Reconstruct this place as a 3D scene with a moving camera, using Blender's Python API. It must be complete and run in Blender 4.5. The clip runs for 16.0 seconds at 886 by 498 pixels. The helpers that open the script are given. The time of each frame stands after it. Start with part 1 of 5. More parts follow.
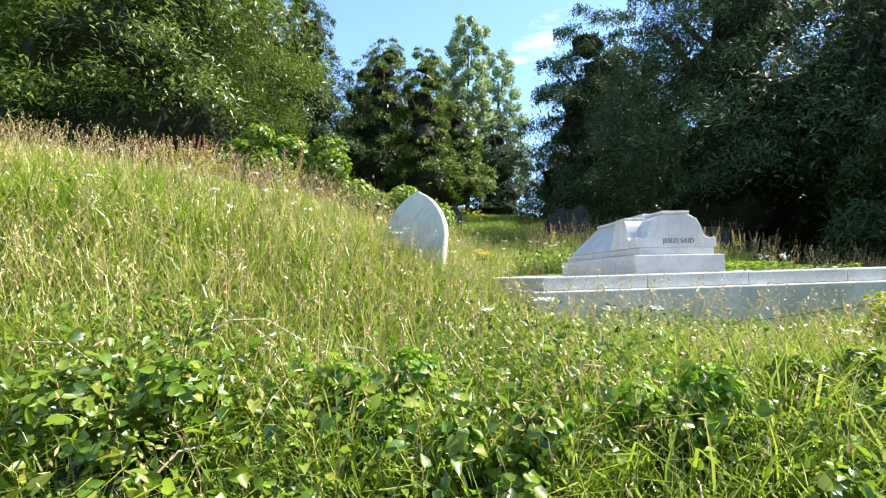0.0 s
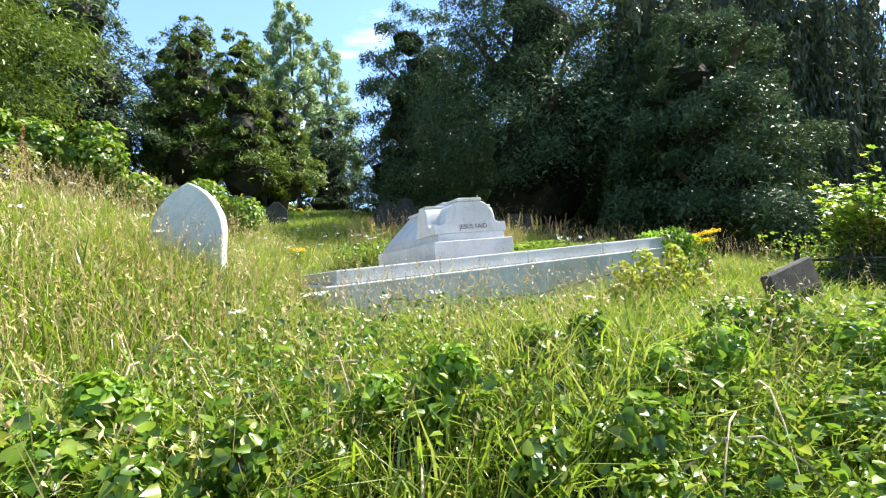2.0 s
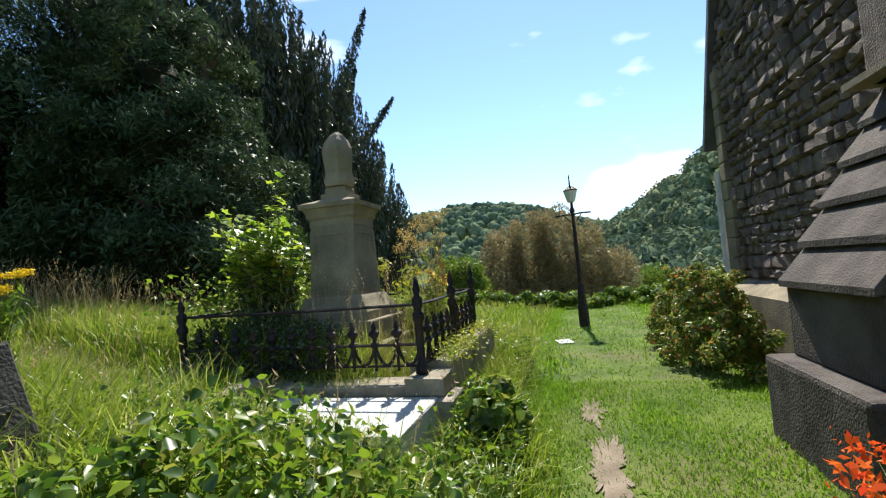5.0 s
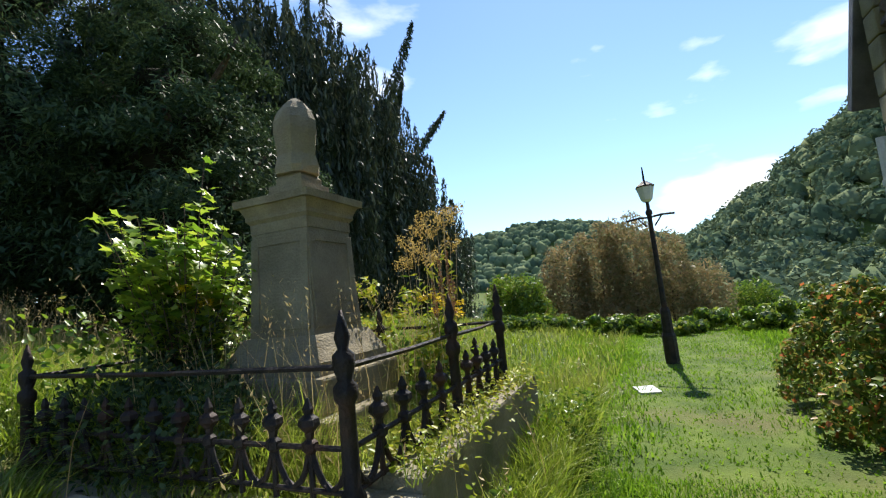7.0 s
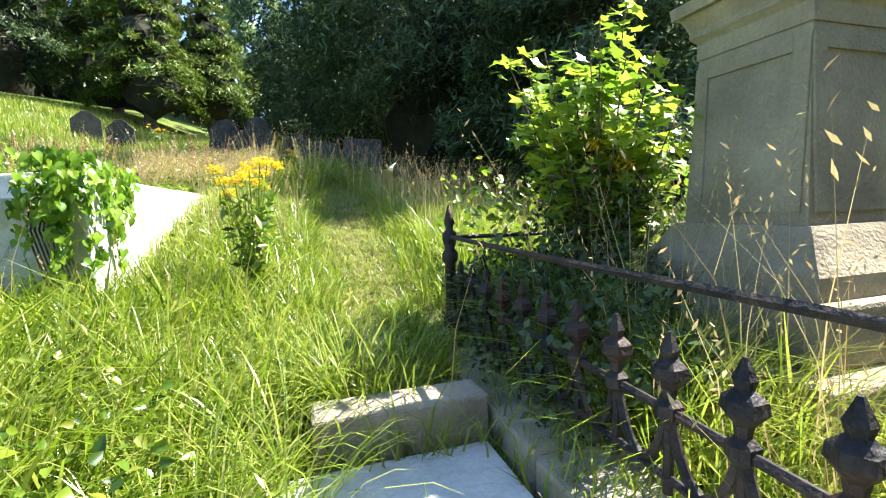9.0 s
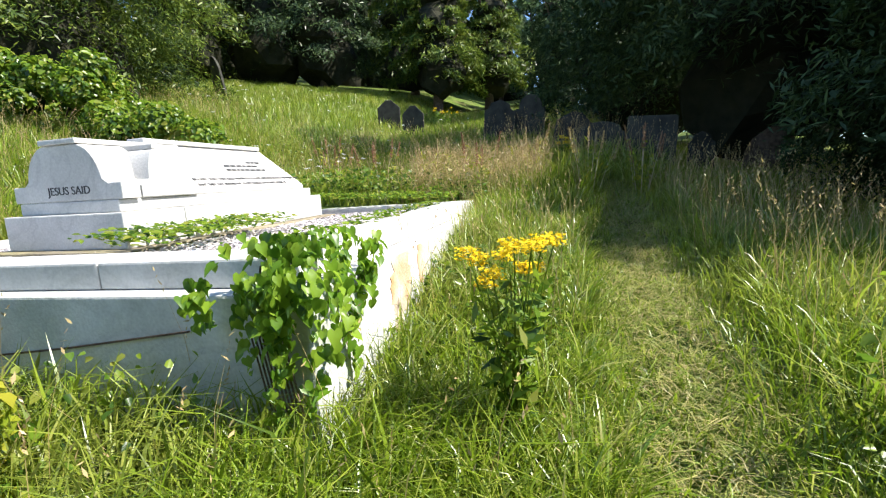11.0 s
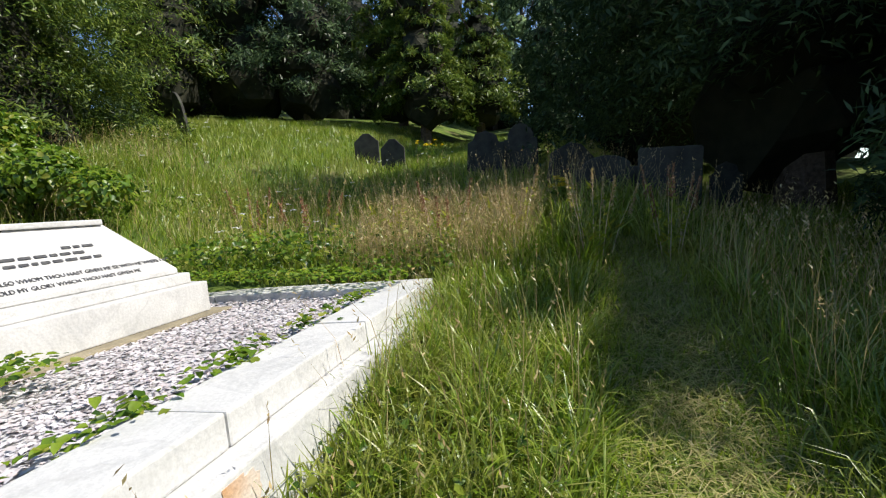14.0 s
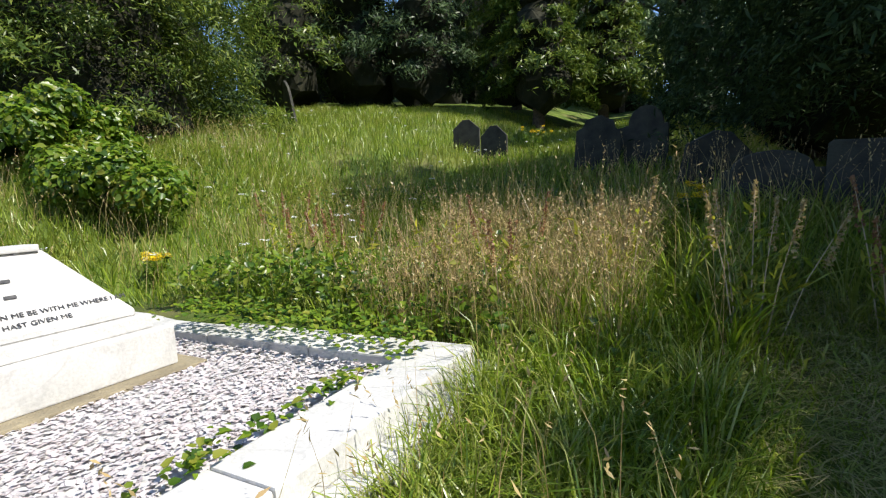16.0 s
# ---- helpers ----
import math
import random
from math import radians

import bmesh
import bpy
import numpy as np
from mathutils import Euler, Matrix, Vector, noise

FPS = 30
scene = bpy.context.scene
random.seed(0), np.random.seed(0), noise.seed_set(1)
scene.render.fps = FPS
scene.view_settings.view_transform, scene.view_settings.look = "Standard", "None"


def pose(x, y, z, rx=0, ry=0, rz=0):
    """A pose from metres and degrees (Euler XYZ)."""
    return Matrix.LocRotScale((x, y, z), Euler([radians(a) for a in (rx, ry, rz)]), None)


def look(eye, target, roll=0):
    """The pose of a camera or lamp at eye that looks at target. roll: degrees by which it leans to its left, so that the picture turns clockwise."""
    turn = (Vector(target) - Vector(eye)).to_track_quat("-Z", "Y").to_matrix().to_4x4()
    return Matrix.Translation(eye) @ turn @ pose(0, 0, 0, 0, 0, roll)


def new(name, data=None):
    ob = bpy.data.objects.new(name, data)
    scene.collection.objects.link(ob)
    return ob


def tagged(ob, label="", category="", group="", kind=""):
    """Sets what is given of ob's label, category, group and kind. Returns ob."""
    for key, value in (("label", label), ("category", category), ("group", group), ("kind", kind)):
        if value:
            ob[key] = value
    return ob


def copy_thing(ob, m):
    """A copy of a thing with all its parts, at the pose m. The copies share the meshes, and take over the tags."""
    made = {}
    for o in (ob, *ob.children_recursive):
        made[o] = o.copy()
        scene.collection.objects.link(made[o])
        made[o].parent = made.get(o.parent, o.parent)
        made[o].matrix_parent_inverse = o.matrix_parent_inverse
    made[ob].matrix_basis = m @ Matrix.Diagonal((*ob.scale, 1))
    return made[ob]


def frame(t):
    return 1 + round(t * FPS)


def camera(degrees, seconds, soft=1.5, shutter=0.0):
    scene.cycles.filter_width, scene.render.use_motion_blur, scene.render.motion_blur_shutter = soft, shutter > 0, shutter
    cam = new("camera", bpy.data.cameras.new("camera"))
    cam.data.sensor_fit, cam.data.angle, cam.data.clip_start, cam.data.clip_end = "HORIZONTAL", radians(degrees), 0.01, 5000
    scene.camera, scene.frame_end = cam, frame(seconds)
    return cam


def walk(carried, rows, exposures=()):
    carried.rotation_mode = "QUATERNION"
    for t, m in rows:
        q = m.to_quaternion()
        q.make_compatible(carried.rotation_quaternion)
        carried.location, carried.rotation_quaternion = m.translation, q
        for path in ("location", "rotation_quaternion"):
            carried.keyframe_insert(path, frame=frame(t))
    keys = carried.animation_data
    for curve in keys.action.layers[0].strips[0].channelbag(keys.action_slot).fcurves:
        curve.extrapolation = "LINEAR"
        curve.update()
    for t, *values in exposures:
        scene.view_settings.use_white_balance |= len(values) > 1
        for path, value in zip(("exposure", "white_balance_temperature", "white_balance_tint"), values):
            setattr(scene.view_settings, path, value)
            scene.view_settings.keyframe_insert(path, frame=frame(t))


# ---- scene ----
cam = camera(87.6, 16.0, 1.2)
PATH = [
    (0, (-0.033, 0.768, 1.108), (0.088, 2.761, 1.236), 0.7),
    (0.5, (0.027, 0.782, 1.133), (0.23, 2.768, 1.249), -1.0),
    (1, (0.116, 0.84, 1.147), (0.451, 2.809, 1.254), -2.8),
    (1.5, (0.213, 0.842, 1.131), (0.771, 2.758, 1.256), -4.0),
    (2, (0.503, 0.882, 1.071), (1.273, 2.726, 1.161), -3.9),
    (2.5, (0.993, 1.01, 1.02), (2.085, 2.685, 1.073), -2.1),
    (3, (1.412, 1.032, 1.041), (2.843, 2.429, 1.067), -2.8),
    (3.5, (1.925, 1.143, 1.066), (3.625, 2.196, 1.095), -4.1),
    (4, (2.548, 1.278, 1.073), (4.409, 2.01, 1.104), -4.6),
    (4.2, (2.847, 1.338, 1.079), (4.749, 1.957, 1.094), -4.4),
    (6.3, (5.19, 1.273, 1.114), (7.124, 1.759, 1.273), -5.4),
    (6.5, (5.397, 1.272, 1.108), (7.317, 1.799, 1.291), -5.7),
    (6.8, (5.678, 1.332, 1.125), (7.561, 1.971, 1.345), -6.1),
    (7, (5.852, 1.378, 1.094), (7.686, 2.148, 1.309), -5.5),
    (7.5, (6.172, 1.484, 1.127), (7.77, 2.662, 1.364), -4.1),
    (8, (6.486, 1.545, 1.113), (7.749, 3.086, 1.288), -3.7),
    (8.5, (6.601, 1.79, 1.064), (7.539, 3.556, 1.089), -3.7),
    (9, (6.61, 2.253, 1.058), (7.212, 4.151, 0.869), -1.9),
    (9.5, (6.782, 2.765, 1.181), (6.953, 4.741, 0.921), -2.8),
    (10, (6.616, 2.918, 1.278), (6.422, 4.885, 0.967), -4.1),
    (10.2, (6.579, 3.044, 1.351), (6.294, 4.997, 1.029), -3.0),
    (12.3, (6.512, 4.324, 1.827), (5.91, 6.214, 1.575), -2.5),
    (12.5, (6.547, 4.472, 1.837), (5.958, 6.368, 1.597), -2.0),
    (13, (6.712, 4.868, 1.953), (6.139, 6.777, 1.789), -3.1),
    (13.5, (6.69, 5.194, 1.912), (6.19, 7.125, 1.772), -4.2),
    (14, (6.586, 5.483, 1.984), (6.091, 7.411, 1.787), -3.3),
    (14.5, (6.629, 5.821, 1.978), (6.143, 7.747, 1.741), -0.8),
    (15, (6.655, 6.307, 2.109), (6.142, 8.225, 1.869), -2.4),
    (15.5, (6.523, 6.71, 2.159), (5.864, 8.581, 1.906), -2.3),
    (16, (6.598, 7.049, 2.232), (5.644, 8.79, 1.993), -1.9),
]
EXPO = [(0, 1.74), (2.5, 1.8), (3.2, 1.2), (4, 0.95), (6.5, 0.76), (7.5, 0.82), (8, 1.1), (9, 2.2), (9.5, 2.25), (10, 1.95), (12.3, 0.78), (14, 0.56), (16, 0.68)]
walk(cam, [(t, look(e, g, r)) for t, e, g, r in PATH], EXPO)

# ---- world, sun ----
SUN_YAW, SUN_EL = -86.0, 50.5
world = bpy.data.worlds.new("sky")
scene.world = world
world.use_nodes = True
wn = world.node_tree
sky = wn.nodes.new("ShaderNodeTexSky")
sky.sky_type, sky.sun_disc = "NISHITA", False
sky.sun_elevation, sky.sun_rotation = radians(SUN_EL), radians(-SUN_YAW)
sky.air_density, sky.dust_density, sky.ozone_density = 1.0, 0.05, 4.5
# thin streaks of cloud over the blue
geo = wn.nodes.new("ShaderNodeTexCoord")
mapn = wn.nodes.new("ShaderNodeMapping")
mapn.inputs["Scale"].default_value = (1.6, 2.6, 7.0)
mapn.inputs["Rotation"].default_value = (0.0, 0.25, 0.4)
cl = wn.nodes.new("ShaderNodeTexNoise")
cl.inputs["Scale"].default_value, cl.inputs["Detail"].default_value = 1.3, 7.0
cr = wn.nodes.new("ShaderNodeValToRGB")
cr.color_ramp.elements[0].position, cr.color_ramp.elements[1].position = 0.60, 0.78
cm = wn.nodes.new("ShaderNodeMix")
cm.data_type = "RGBA"
cm.inputs[7].default_value = (7.5, 7.8, 8.0, 1)
bg = wn.nodes["Background"]
wn.links.new(geo.outputs["Generated"], mapn.inputs["Vector"])
wn.links.new(mapn.outputs[0], cl.inputs["Vector"])
dot, band, more = wn.nodes.new("ShaderNodeVectorMath"), wn.nodes.new("ShaderNodeMapRange"), wn.nodes.new("ShaderNodeMath")
dot.operation, more.operation = "DOT_PRODUCT", "ADD"
dot.inputs[1].default_value = Vector((0.92, -0.24, 0.20)).normalized()
band.inputs["From Min"].default_value, band.inputs["From Max"].default_value, band.inputs["To Max"].default_value = 0.965, 1.0, 0.15
wn.links.new(geo.outputs["Generated"], dot.inputs[0])
wn.links.new(dot.outputs["Value"], band.inputs["Value"])
wn.links.new(band.outputs[0], more.inputs[0])
wn.links.new(cl.outputs["Fac"], more.inputs[1])
wn.links.new(more.outputs[0], cr.inputs[0])
wn.links.new(cr.outputs["Color"], cm.inputs[0])
wn.links.new(sky.outputs[0], cm.inputs[6])
wn.links.new(cm.outputs[2], bg.inputs["Color"])
bg.inputs["Strength"].default_value = 0.128
sun = new("sun", bpy.data.lights.new("sun", "SUN"))
sun.data.energy, sun.data.angle, sun.data.color = 5.0, radians(0.55), (1.0, 0.95, 0.86)
sd = Vector((math.sin(radians(-SUN_YAW)) * math.cos(radians(SUN_EL)), math.cos(radians(SUN_YAW)) * math.cos(radians(SUN_EL)), math.sin(radians(SUN_EL))))
sun.matrix_world = look(tuple(sd * 60), (0, 0, 0))

rng = np.random.default_rng(7)


# ---- materials ----
def stone(name, c1, c2, scale=3.0, rough=0.85, bump=0.3, stain=None, amount=0.5, grain=60.0, metal=0.0, vein=None, vary=0.0):
    """A worn solid surface: two tones of noise, fine grain, an optional stain colour, and relief."""
    m = bpy.data.materials.new(name)
    m.use_nodes = True
    n, l = m.node_tree.nodes, m.node_tree.links
    p = n["Principled BSDF"]
    tc = n.new("ShaderNodeTexCoord")
    a, b, g = n.new("ShaderNodeTexNoise"), n.new("ShaderNodeTexNoise"), n.new("ShaderNodeTexNoise")
    a.inputs["Scale"].default_value, a.inputs["Detail"].default_value = scale, 6
    b.inputs["Scale"].default_value, b.inputs["Detail"].default_value = scale * 0.37, 5
    g.inputs["Scale"].default_value, g.inputs["Detail"].default_value = grain, 3
    for q in (a, b, g):
        l.new(tc.outputs["Object"], q.inputs["Vector"])
    r = n.new("ShaderNodeValToRGB")
    r.color_ramp.elements[0].position, r.color_ramp.elements[1].position = 0.32, 0.68
    r.color_ramp.elements[0].color, r.color_ramp.elements[1].color = (*c1, 1), (*c2, 1)
    l.new(a.outputs["Fac"], r.inputs[0])
    col = r.outputs["Color"]
    if stain:
        sr = n.new("ShaderNodeValToRGB")
        sr.color_ramp.elements[0].position, sr.color_ramp.elements[1].position = 0.52, 0.72
        sr.color_ramp.elements[0].color, sr.color_ramp.elements[1].color = (0, 0, 0, 1), (amount, amount, amount, 1)
        l.new(b.outputs["Fac"], sr.inputs[0])
        mx = n.new("ShaderNodeMix")
        mx.data_type = "RGBA"
        mx.inputs[7].default_value = (*stain, 1)
        l.new(sr.outputs["Color"], mx.inputs[0])
        l.new(col, mx.inputs[6])
        col = mx.outputs[2]
    if vein:
        vn, vr, vm = n.new("ShaderNodeTexNoise"), n.new("ShaderNodeValToRGB"), n.new("ShaderNodeMix")
        vn.inputs["Scale"].default_value, vn.inputs["Detail"].default_value, vn.inputs["Distortion"].default_value = 1.6, 5, 1.8
        e = vr.color_ramp.elements
        e.new(0.5)
        for q, (ps, k) in zip(e, ((0.465, 0.0), (0.5, 0.22), (0.535, 0.0))):
            q.position, q.color = ps, (k, k, k, 1)
        vm.data_type = "RGBA"
        vm.inputs[7].default_value = (*vein, 1)
        l.new(tc.outputs["Object"], vn.inputs["Vector"])
        l.new(vn.outputs["Fac"], vr.inputs[0])
        l.new(vr.outputs["Color"], vm.inputs[0])
        l.new(col, vm.inputs[6])
        col = vm.outputs[2]
    mg = n.new("ShaderNodeMix")
    mg.data_type, mg.blend_type = "RGBA", "MULTIPLY"
    mg.inputs[0].default_value = 0.35
    l.new(col, mg.inputs[6])
    l.new(g.outputs["Fac"], mg.inputs[7])
    hs = n.new("ShaderNodeHueSaturation")
    hs.inputs["Value"].default_value = 1.2
    if vary:
        ge, mr = n.new("ShaderNodeNewGeometry"), n.new("ShaderNodeMapRange")
        mr.inputs["To Min"].default_value, mr.inputs["To Max"].default_value = 1.2 - vary, 1.2 + vary
        l.new(ge.outputs["Random Per Island"], mr.inputs["Value"])
        l.new(mr.outputs[0], hs.inputs["Value"])
    l.new(mg.outputs[2], hs.inputs["Color"])
    l.new(hs.outputs[0], p.inputs["Base Color"])
    p.inputs["Roughness"].default_value, p.inputs["Metallic"].default_value = rough, metal
    p.inputs["Specular IOR Level"].default_value = 0.25
    bp = n.new("ShaderNodeBump")
    bp.inputs["Strength"].default_value, bp.inputs["Distance"].default_value = bump, 0.02
    ad = n.new("ShaderNodeMath")
    l.new(a.outputs["Fac"], ad.inputs[0])
    l.new(g.outputs["Fac"], ad.inputs[1])
    l.new(ad.outputs[0], bp.inputs["Height"])
    l.new(bp.outputs[0], p.inputs["Normal"])
    return m


def leafmat(name, cols, trans=0.45, patch=0.0, patch_col=(0.5, 0.4, 0.2), gloss=0.25, patch_scale=0.7):
    """Leaf or blade: colour varies from piece to piece, light shines through; optional dry patches."""
    m = bpy.data.materials.new(name)
    m.use_nodes = True
    n, l = m.node_tree.nodes, m.node_tree.links
    n.remove(n["Principled BSDF"])
    out = n["Material Output"]
    ge = n.new("ShaderNodeNewGeometry")
    r = n.new("ShaderNodeValToRGB")
    e = r.color_ramp.elements
    while len(e) < len(cols):
        e.new(0.5)
    for i, c in enumerate(cols):
        e[i].position = i / (len(cols) - 1)
        e[i].color = (*c, 1)
    l.new(ge.outputs["Random Per Island"], r.inputs[0])
    col = r.outputs["Color"]
    if patch:
        tc, nz, pr, mx = n.new("ShaderNodeTexCoord"), n.new("ShaderNodeTexNoise"), n.new("ShaderNodeValToRGB"), n.new("ShaderNodeMix")
        nz.inputs["Scale"].default_value, nz.inputs["Detail"].default_value = patch_scale, 4
        pr.color_ramp.elements[0].position, pr.color_ramp.elements[1].position = 0.45, 0.65
        pr.color_ramp.elements[1].color = (patch, patch, patch, 1)
        mx.data_type = "RGBA"
        mx.inputs[7].default_value = (*patch_col, 1)
        l.new(tc.outputs["Object"], nz.inputs["Vector"])
        l.new(nz.outputs["Fac"], pr.inputs[0])
        l.new(pr.outputs["Color"], mx.inputs[0])
        l.new(col, mx.inputs[6])
        col = mx.outputs[2]
    d, t, g = n.new("ShaderNodeBsdfDiffuse"), n.new("ShaderNodeBsdfTranslucent"), n.new("ShaderNodeBsdfGlossy")
    g.inputs["Roughness"].default_value = 0.36
    m1, m2 = n.new("ShaderNodeMixShader"), n.new("ShaderNodeMixShader")
    m2.inputs[0].default_value = 0.1 * gloss
    m1.inputs[0].default_value = trans
    l.new(col, d.inputs["Color"])
    l.new(col, t.inputs["Color"])
    l.new(d.outputs[0], m1.inputs[1])
    l.new(t.outputs[0], m1.inputs[2])
    l.new(m1.outputs[0], m2.inputs[1])
    l.new(g.outputs[0], m2.inputs[2])
    l.new(m2.outputs[0], out.inputs["Surface"])
    return m


MARBLE = stone("white_marble", (0.49, 0.485, 0.47), (0.58, 0.57, 0.555), 3.5, 0.6, 0.15, (0.36, 0.35, 0.33), 0.45, vein=(0.24, 0.24, 0.245))
MARBLE_OLD = stone("weathered_marble", (0.44, 0.45, 0.42), (0.58, 0.58, 0.55), 4.0, 0.75, 0.25, (0.27, 0.30, 0.24), 0.7, vein=(0.25, 0.26, 0.24))
SAND = stone("sandstone", (0.17, 0.145, 0.10), (0.35, 0.30, 0.20), 2.6, 0.9, 0.6, (0.27, 0.24, 0.08), 0.8)
KERBST = stone("mossy_kerb_stone", (0.22, 0.19, 0.14), (0.38, 0.33, 0.25), 5.0, 0.9, 0.6, (0.11, 0.12, 0.05), 0.9)
DARKST = stone("dark_lichened_stone", (0.03, 0.03, 0.027), (0.07, 0.066, 0.056), 5.0, 0.9, 0.5, (0.10, 0.105, 0.07), 0.5)
IRON = stone("rusted_black_iron", (0.018, 0.018, 0.02), (0.05, 0.04, 0.035), 9.0, 0.6, 0.4, (0.12, 0.05, 0.025), 0.5, metal=0.4)
LETTER = stone("faded_black_lettering", (0.04, 0.04, 0.045), (0.09, 0.09, 0.09), 30.0, 0.7, 0.05)
WALLST = stone("rubble_wall_stone", (0.12, 0.095, 0.082), (0.22, 0.18, 0.15), 7.0, 0.95, 0.9, (0.28, 0.24, 0.2), 0.5, vary=0.45)
MORTAR = stone("recessed_mortar", (0.16, 0.14, 0.12), (0.24, 0.21, 0.18), 6.0, 0.95, 0.5)
SLATE = stone("slate", (0.07, 0.07, 0.08), (0.13, 0.13, 0.14), 4.0, 0.6, 0.3)
BARK = stone("bark", (0.08, 0.055, 0.04), (0.17, 0.12, 0.09), 12.0, 0.95, 1.0)
EARTH = stone("trodden_earth", (0.15, 0.12, 0.08), (0.27, 0.215, 0.155), 6.0, 0.95, 0.5)
RUST_STONE = stone("rust_stained_marble", (0.50, 0.27, 0.12), (0.60, 0.54, 0.47), 4.5, 0.8, 0.3)
WEATHER = stone("worn_brown_slab", (0.055, 0.046, 0.040), (0.115, 0.098, 0.085), 5.0, 0.92, 0.6, (0.16, 0.14, 0.11), 0.4)
LUSH = leafmat("lush_grass", [(0.10, 0.18, 0.012), (0.20, 0.30, 0.022), (0.31, 0.39, 0.045), (0.43, 0.42, 0.14)], 0.5, gloss=0.55)
CANE = stone("dry_cane", (0.36, 0.27, 0.17), (0.55, 0.44, 0.3), 20.0, 0.8, 0.1)
GLASS_W = stone("milky_lamp_glass", (0.6, 0.62, 0.62), (0.75, 0.76, 0.76), 5.0, 0.3, 0.02)
GRASS = leafmat("meadow_grass", [(0.08, 0.14, 0.008), (0.16, 0.25, 0.012), (0.26, 0.36, 0.02), (0.38, 0.40, 0.09)], 0.5, 0.3, (0.44, 0.38, 0.12), gloss=0.4)
# Near-black tone that paints the shade deep inside crowns and leafy mounds.
INNER_SHADE = stone("inner_shade", (0.016, 0.018, 0.010), (0.035, 0.034, 0.02), 3.0, 0.95, 0.8)
IVY = leafmat("bindweed_leaf", [(0.07, 0.16, 0.012), (0.14, 0.27, 0.02), (0.26, 0.39, 0.035), (0.19, 0.31, 0.028)], 0.5, gloss=0.25)
MATTED = leafmat("matted_grass", [(0.22, 0.28, 0.05), (0.40, 0.38, 0.14), (0.46, 0.38, 0.2), (0.2, 0.3, 0.04)], 0.4)
YELLEAF = leafmat("yellowing_leaf", [(0.2, 0.28, 0.02), (0.34, 0.38, 0.03), (0.46, 0.42, 0.05), (0.14, 0.24, 0.02)], 0.5)
LAWN = leafmat("short_turf", [(0.11, 0.22, 0.012), (0.18, 0.33, 0.02), (0.27, 0.41, 0.035)], 0.45)
STRAW = leafmat("dry_grass_stalk", [(0.34, 0.26, 0.11), (0.50, 0.40, 0.19), (0.40, 0.27, 0.13)], 0.3)
BROAD = leafmat("bramble_leaf", [(0.028, 0.07, 0.008), (0.085, 0.17, 0.015), (0.22, 0.31, 0.022), (0.11, 0.21, 0.02), (0.30, 0.31, 0.045)], 0.5, gloss=0.35)
YEW = leafmat("yew_needles", [(0.027, 0.05, 0.022), (0.055, 0.09, 0.036), (0.09, 0.135, 0.048)], 0.25, gloss=0.2)
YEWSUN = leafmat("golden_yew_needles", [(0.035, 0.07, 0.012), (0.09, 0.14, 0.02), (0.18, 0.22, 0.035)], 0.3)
CYP = leafmat("irish_yew_needles", [(0.022, 0.036, 0.02), (0.045, 0.062, 0.032), (0.08, 0.09, 0.05)], 0.2, gloss=0.3)
BIRCH = leafmat("birch_leaf", [(0.14, 0.21, 0.09), (0.24, 0.33, 0.15), (0.34, 0.42, 0.22)], 0.6)
RUSTLEAF = leafmat("rust_brown_leaf", [(0.26, 0.17, 0.08), (0.38, 0.27, 0.13), (0.16, 0.18, 0.07), (0.30, 0.22, 0.11), (0.20, 0.21, 0.09)], 0.45)
SYC = leafmat("sycamore_leaf", [(0.11, 0.22, 0.015), (0.25, 0.38, 0.03), (0.42, 0.49, 0.05)], 0.6, gloss=0.5)
YELLOW = leafmat("yellow_petal", [(0.72, 0.5, 0.01), (0.85, 0.65, 0.03), (0.6, 0.42, 0.02)], 0.3)
ORANGE = leafmat("orange_petal", [(0.8, 0.10, 0.015), (0.85, 0.19, 0.03), (0.7, 0.06, 0.02)], 0.35)
REDLEAF = leafmat("reddening_leaf", [(0.04, 0.09, 0.015), (0.11, 0.19, 0.025), (0.22, 0.28, 0.05), (0.32, 0.28, 0.07), (0.12, 0.18, 0.03), (0.07, 0.13, 0.02), (0.20, 0.25, 0.04), (0.5, 0.14, 0.05)], 0.45)
GOLD = leafmat("dried_golden_umbel", [(0.42, 0.30, 0.09), (0.55, 0.40, 0.12), (0.30, 0.21, 0.08)], 0.4)
DOCK = leafmat("reddish_dock_seed", [(0.22, 0.10, 0.05), (0.34, 0.17, 0.09), (0.28, 0.16, 0.06)], 0.3)
WHITEP = leafmat("white_petal", [(0.75, 0.75, 0.7), (0.85, 0.85, 0.8)], 0.3)
HILLW = leafmat("far_woodland", [(0.07, 0.105, 0.07), (0.12, 0.165, 0.09), (0.20, 0.23, 0.12), (0.10, 0.15, 0.10)], 0.1, gloss=0.0)
CHIPS = leafmat("marble_chips", [(0.54, 0.51, 0.52), (0.62, 0.59, 0.60), (0.46, 0.43, 0.44), (0.58, 0.50, 0.50), (0.36, 0.34, 0.34)], 0.0, gloss=0.3)
SOIL = stone("grassy_soil", (0.05, 0.085, 0.012), (0.12, 0.165, 0.026), 2.0, 0.95, 0.6, (0.16, 0.13, 0.06), 0.6)


# ---- building helpers ----
KX0, KX1, KY0, KY1, KZ = 1.22, 5.44, 5.24, 9.53, 1.31


def smooth(a, b, v):
    k = np.clip((v - a) / (b - a), 0, 1)
    return k * k * (3 - 2 * k)


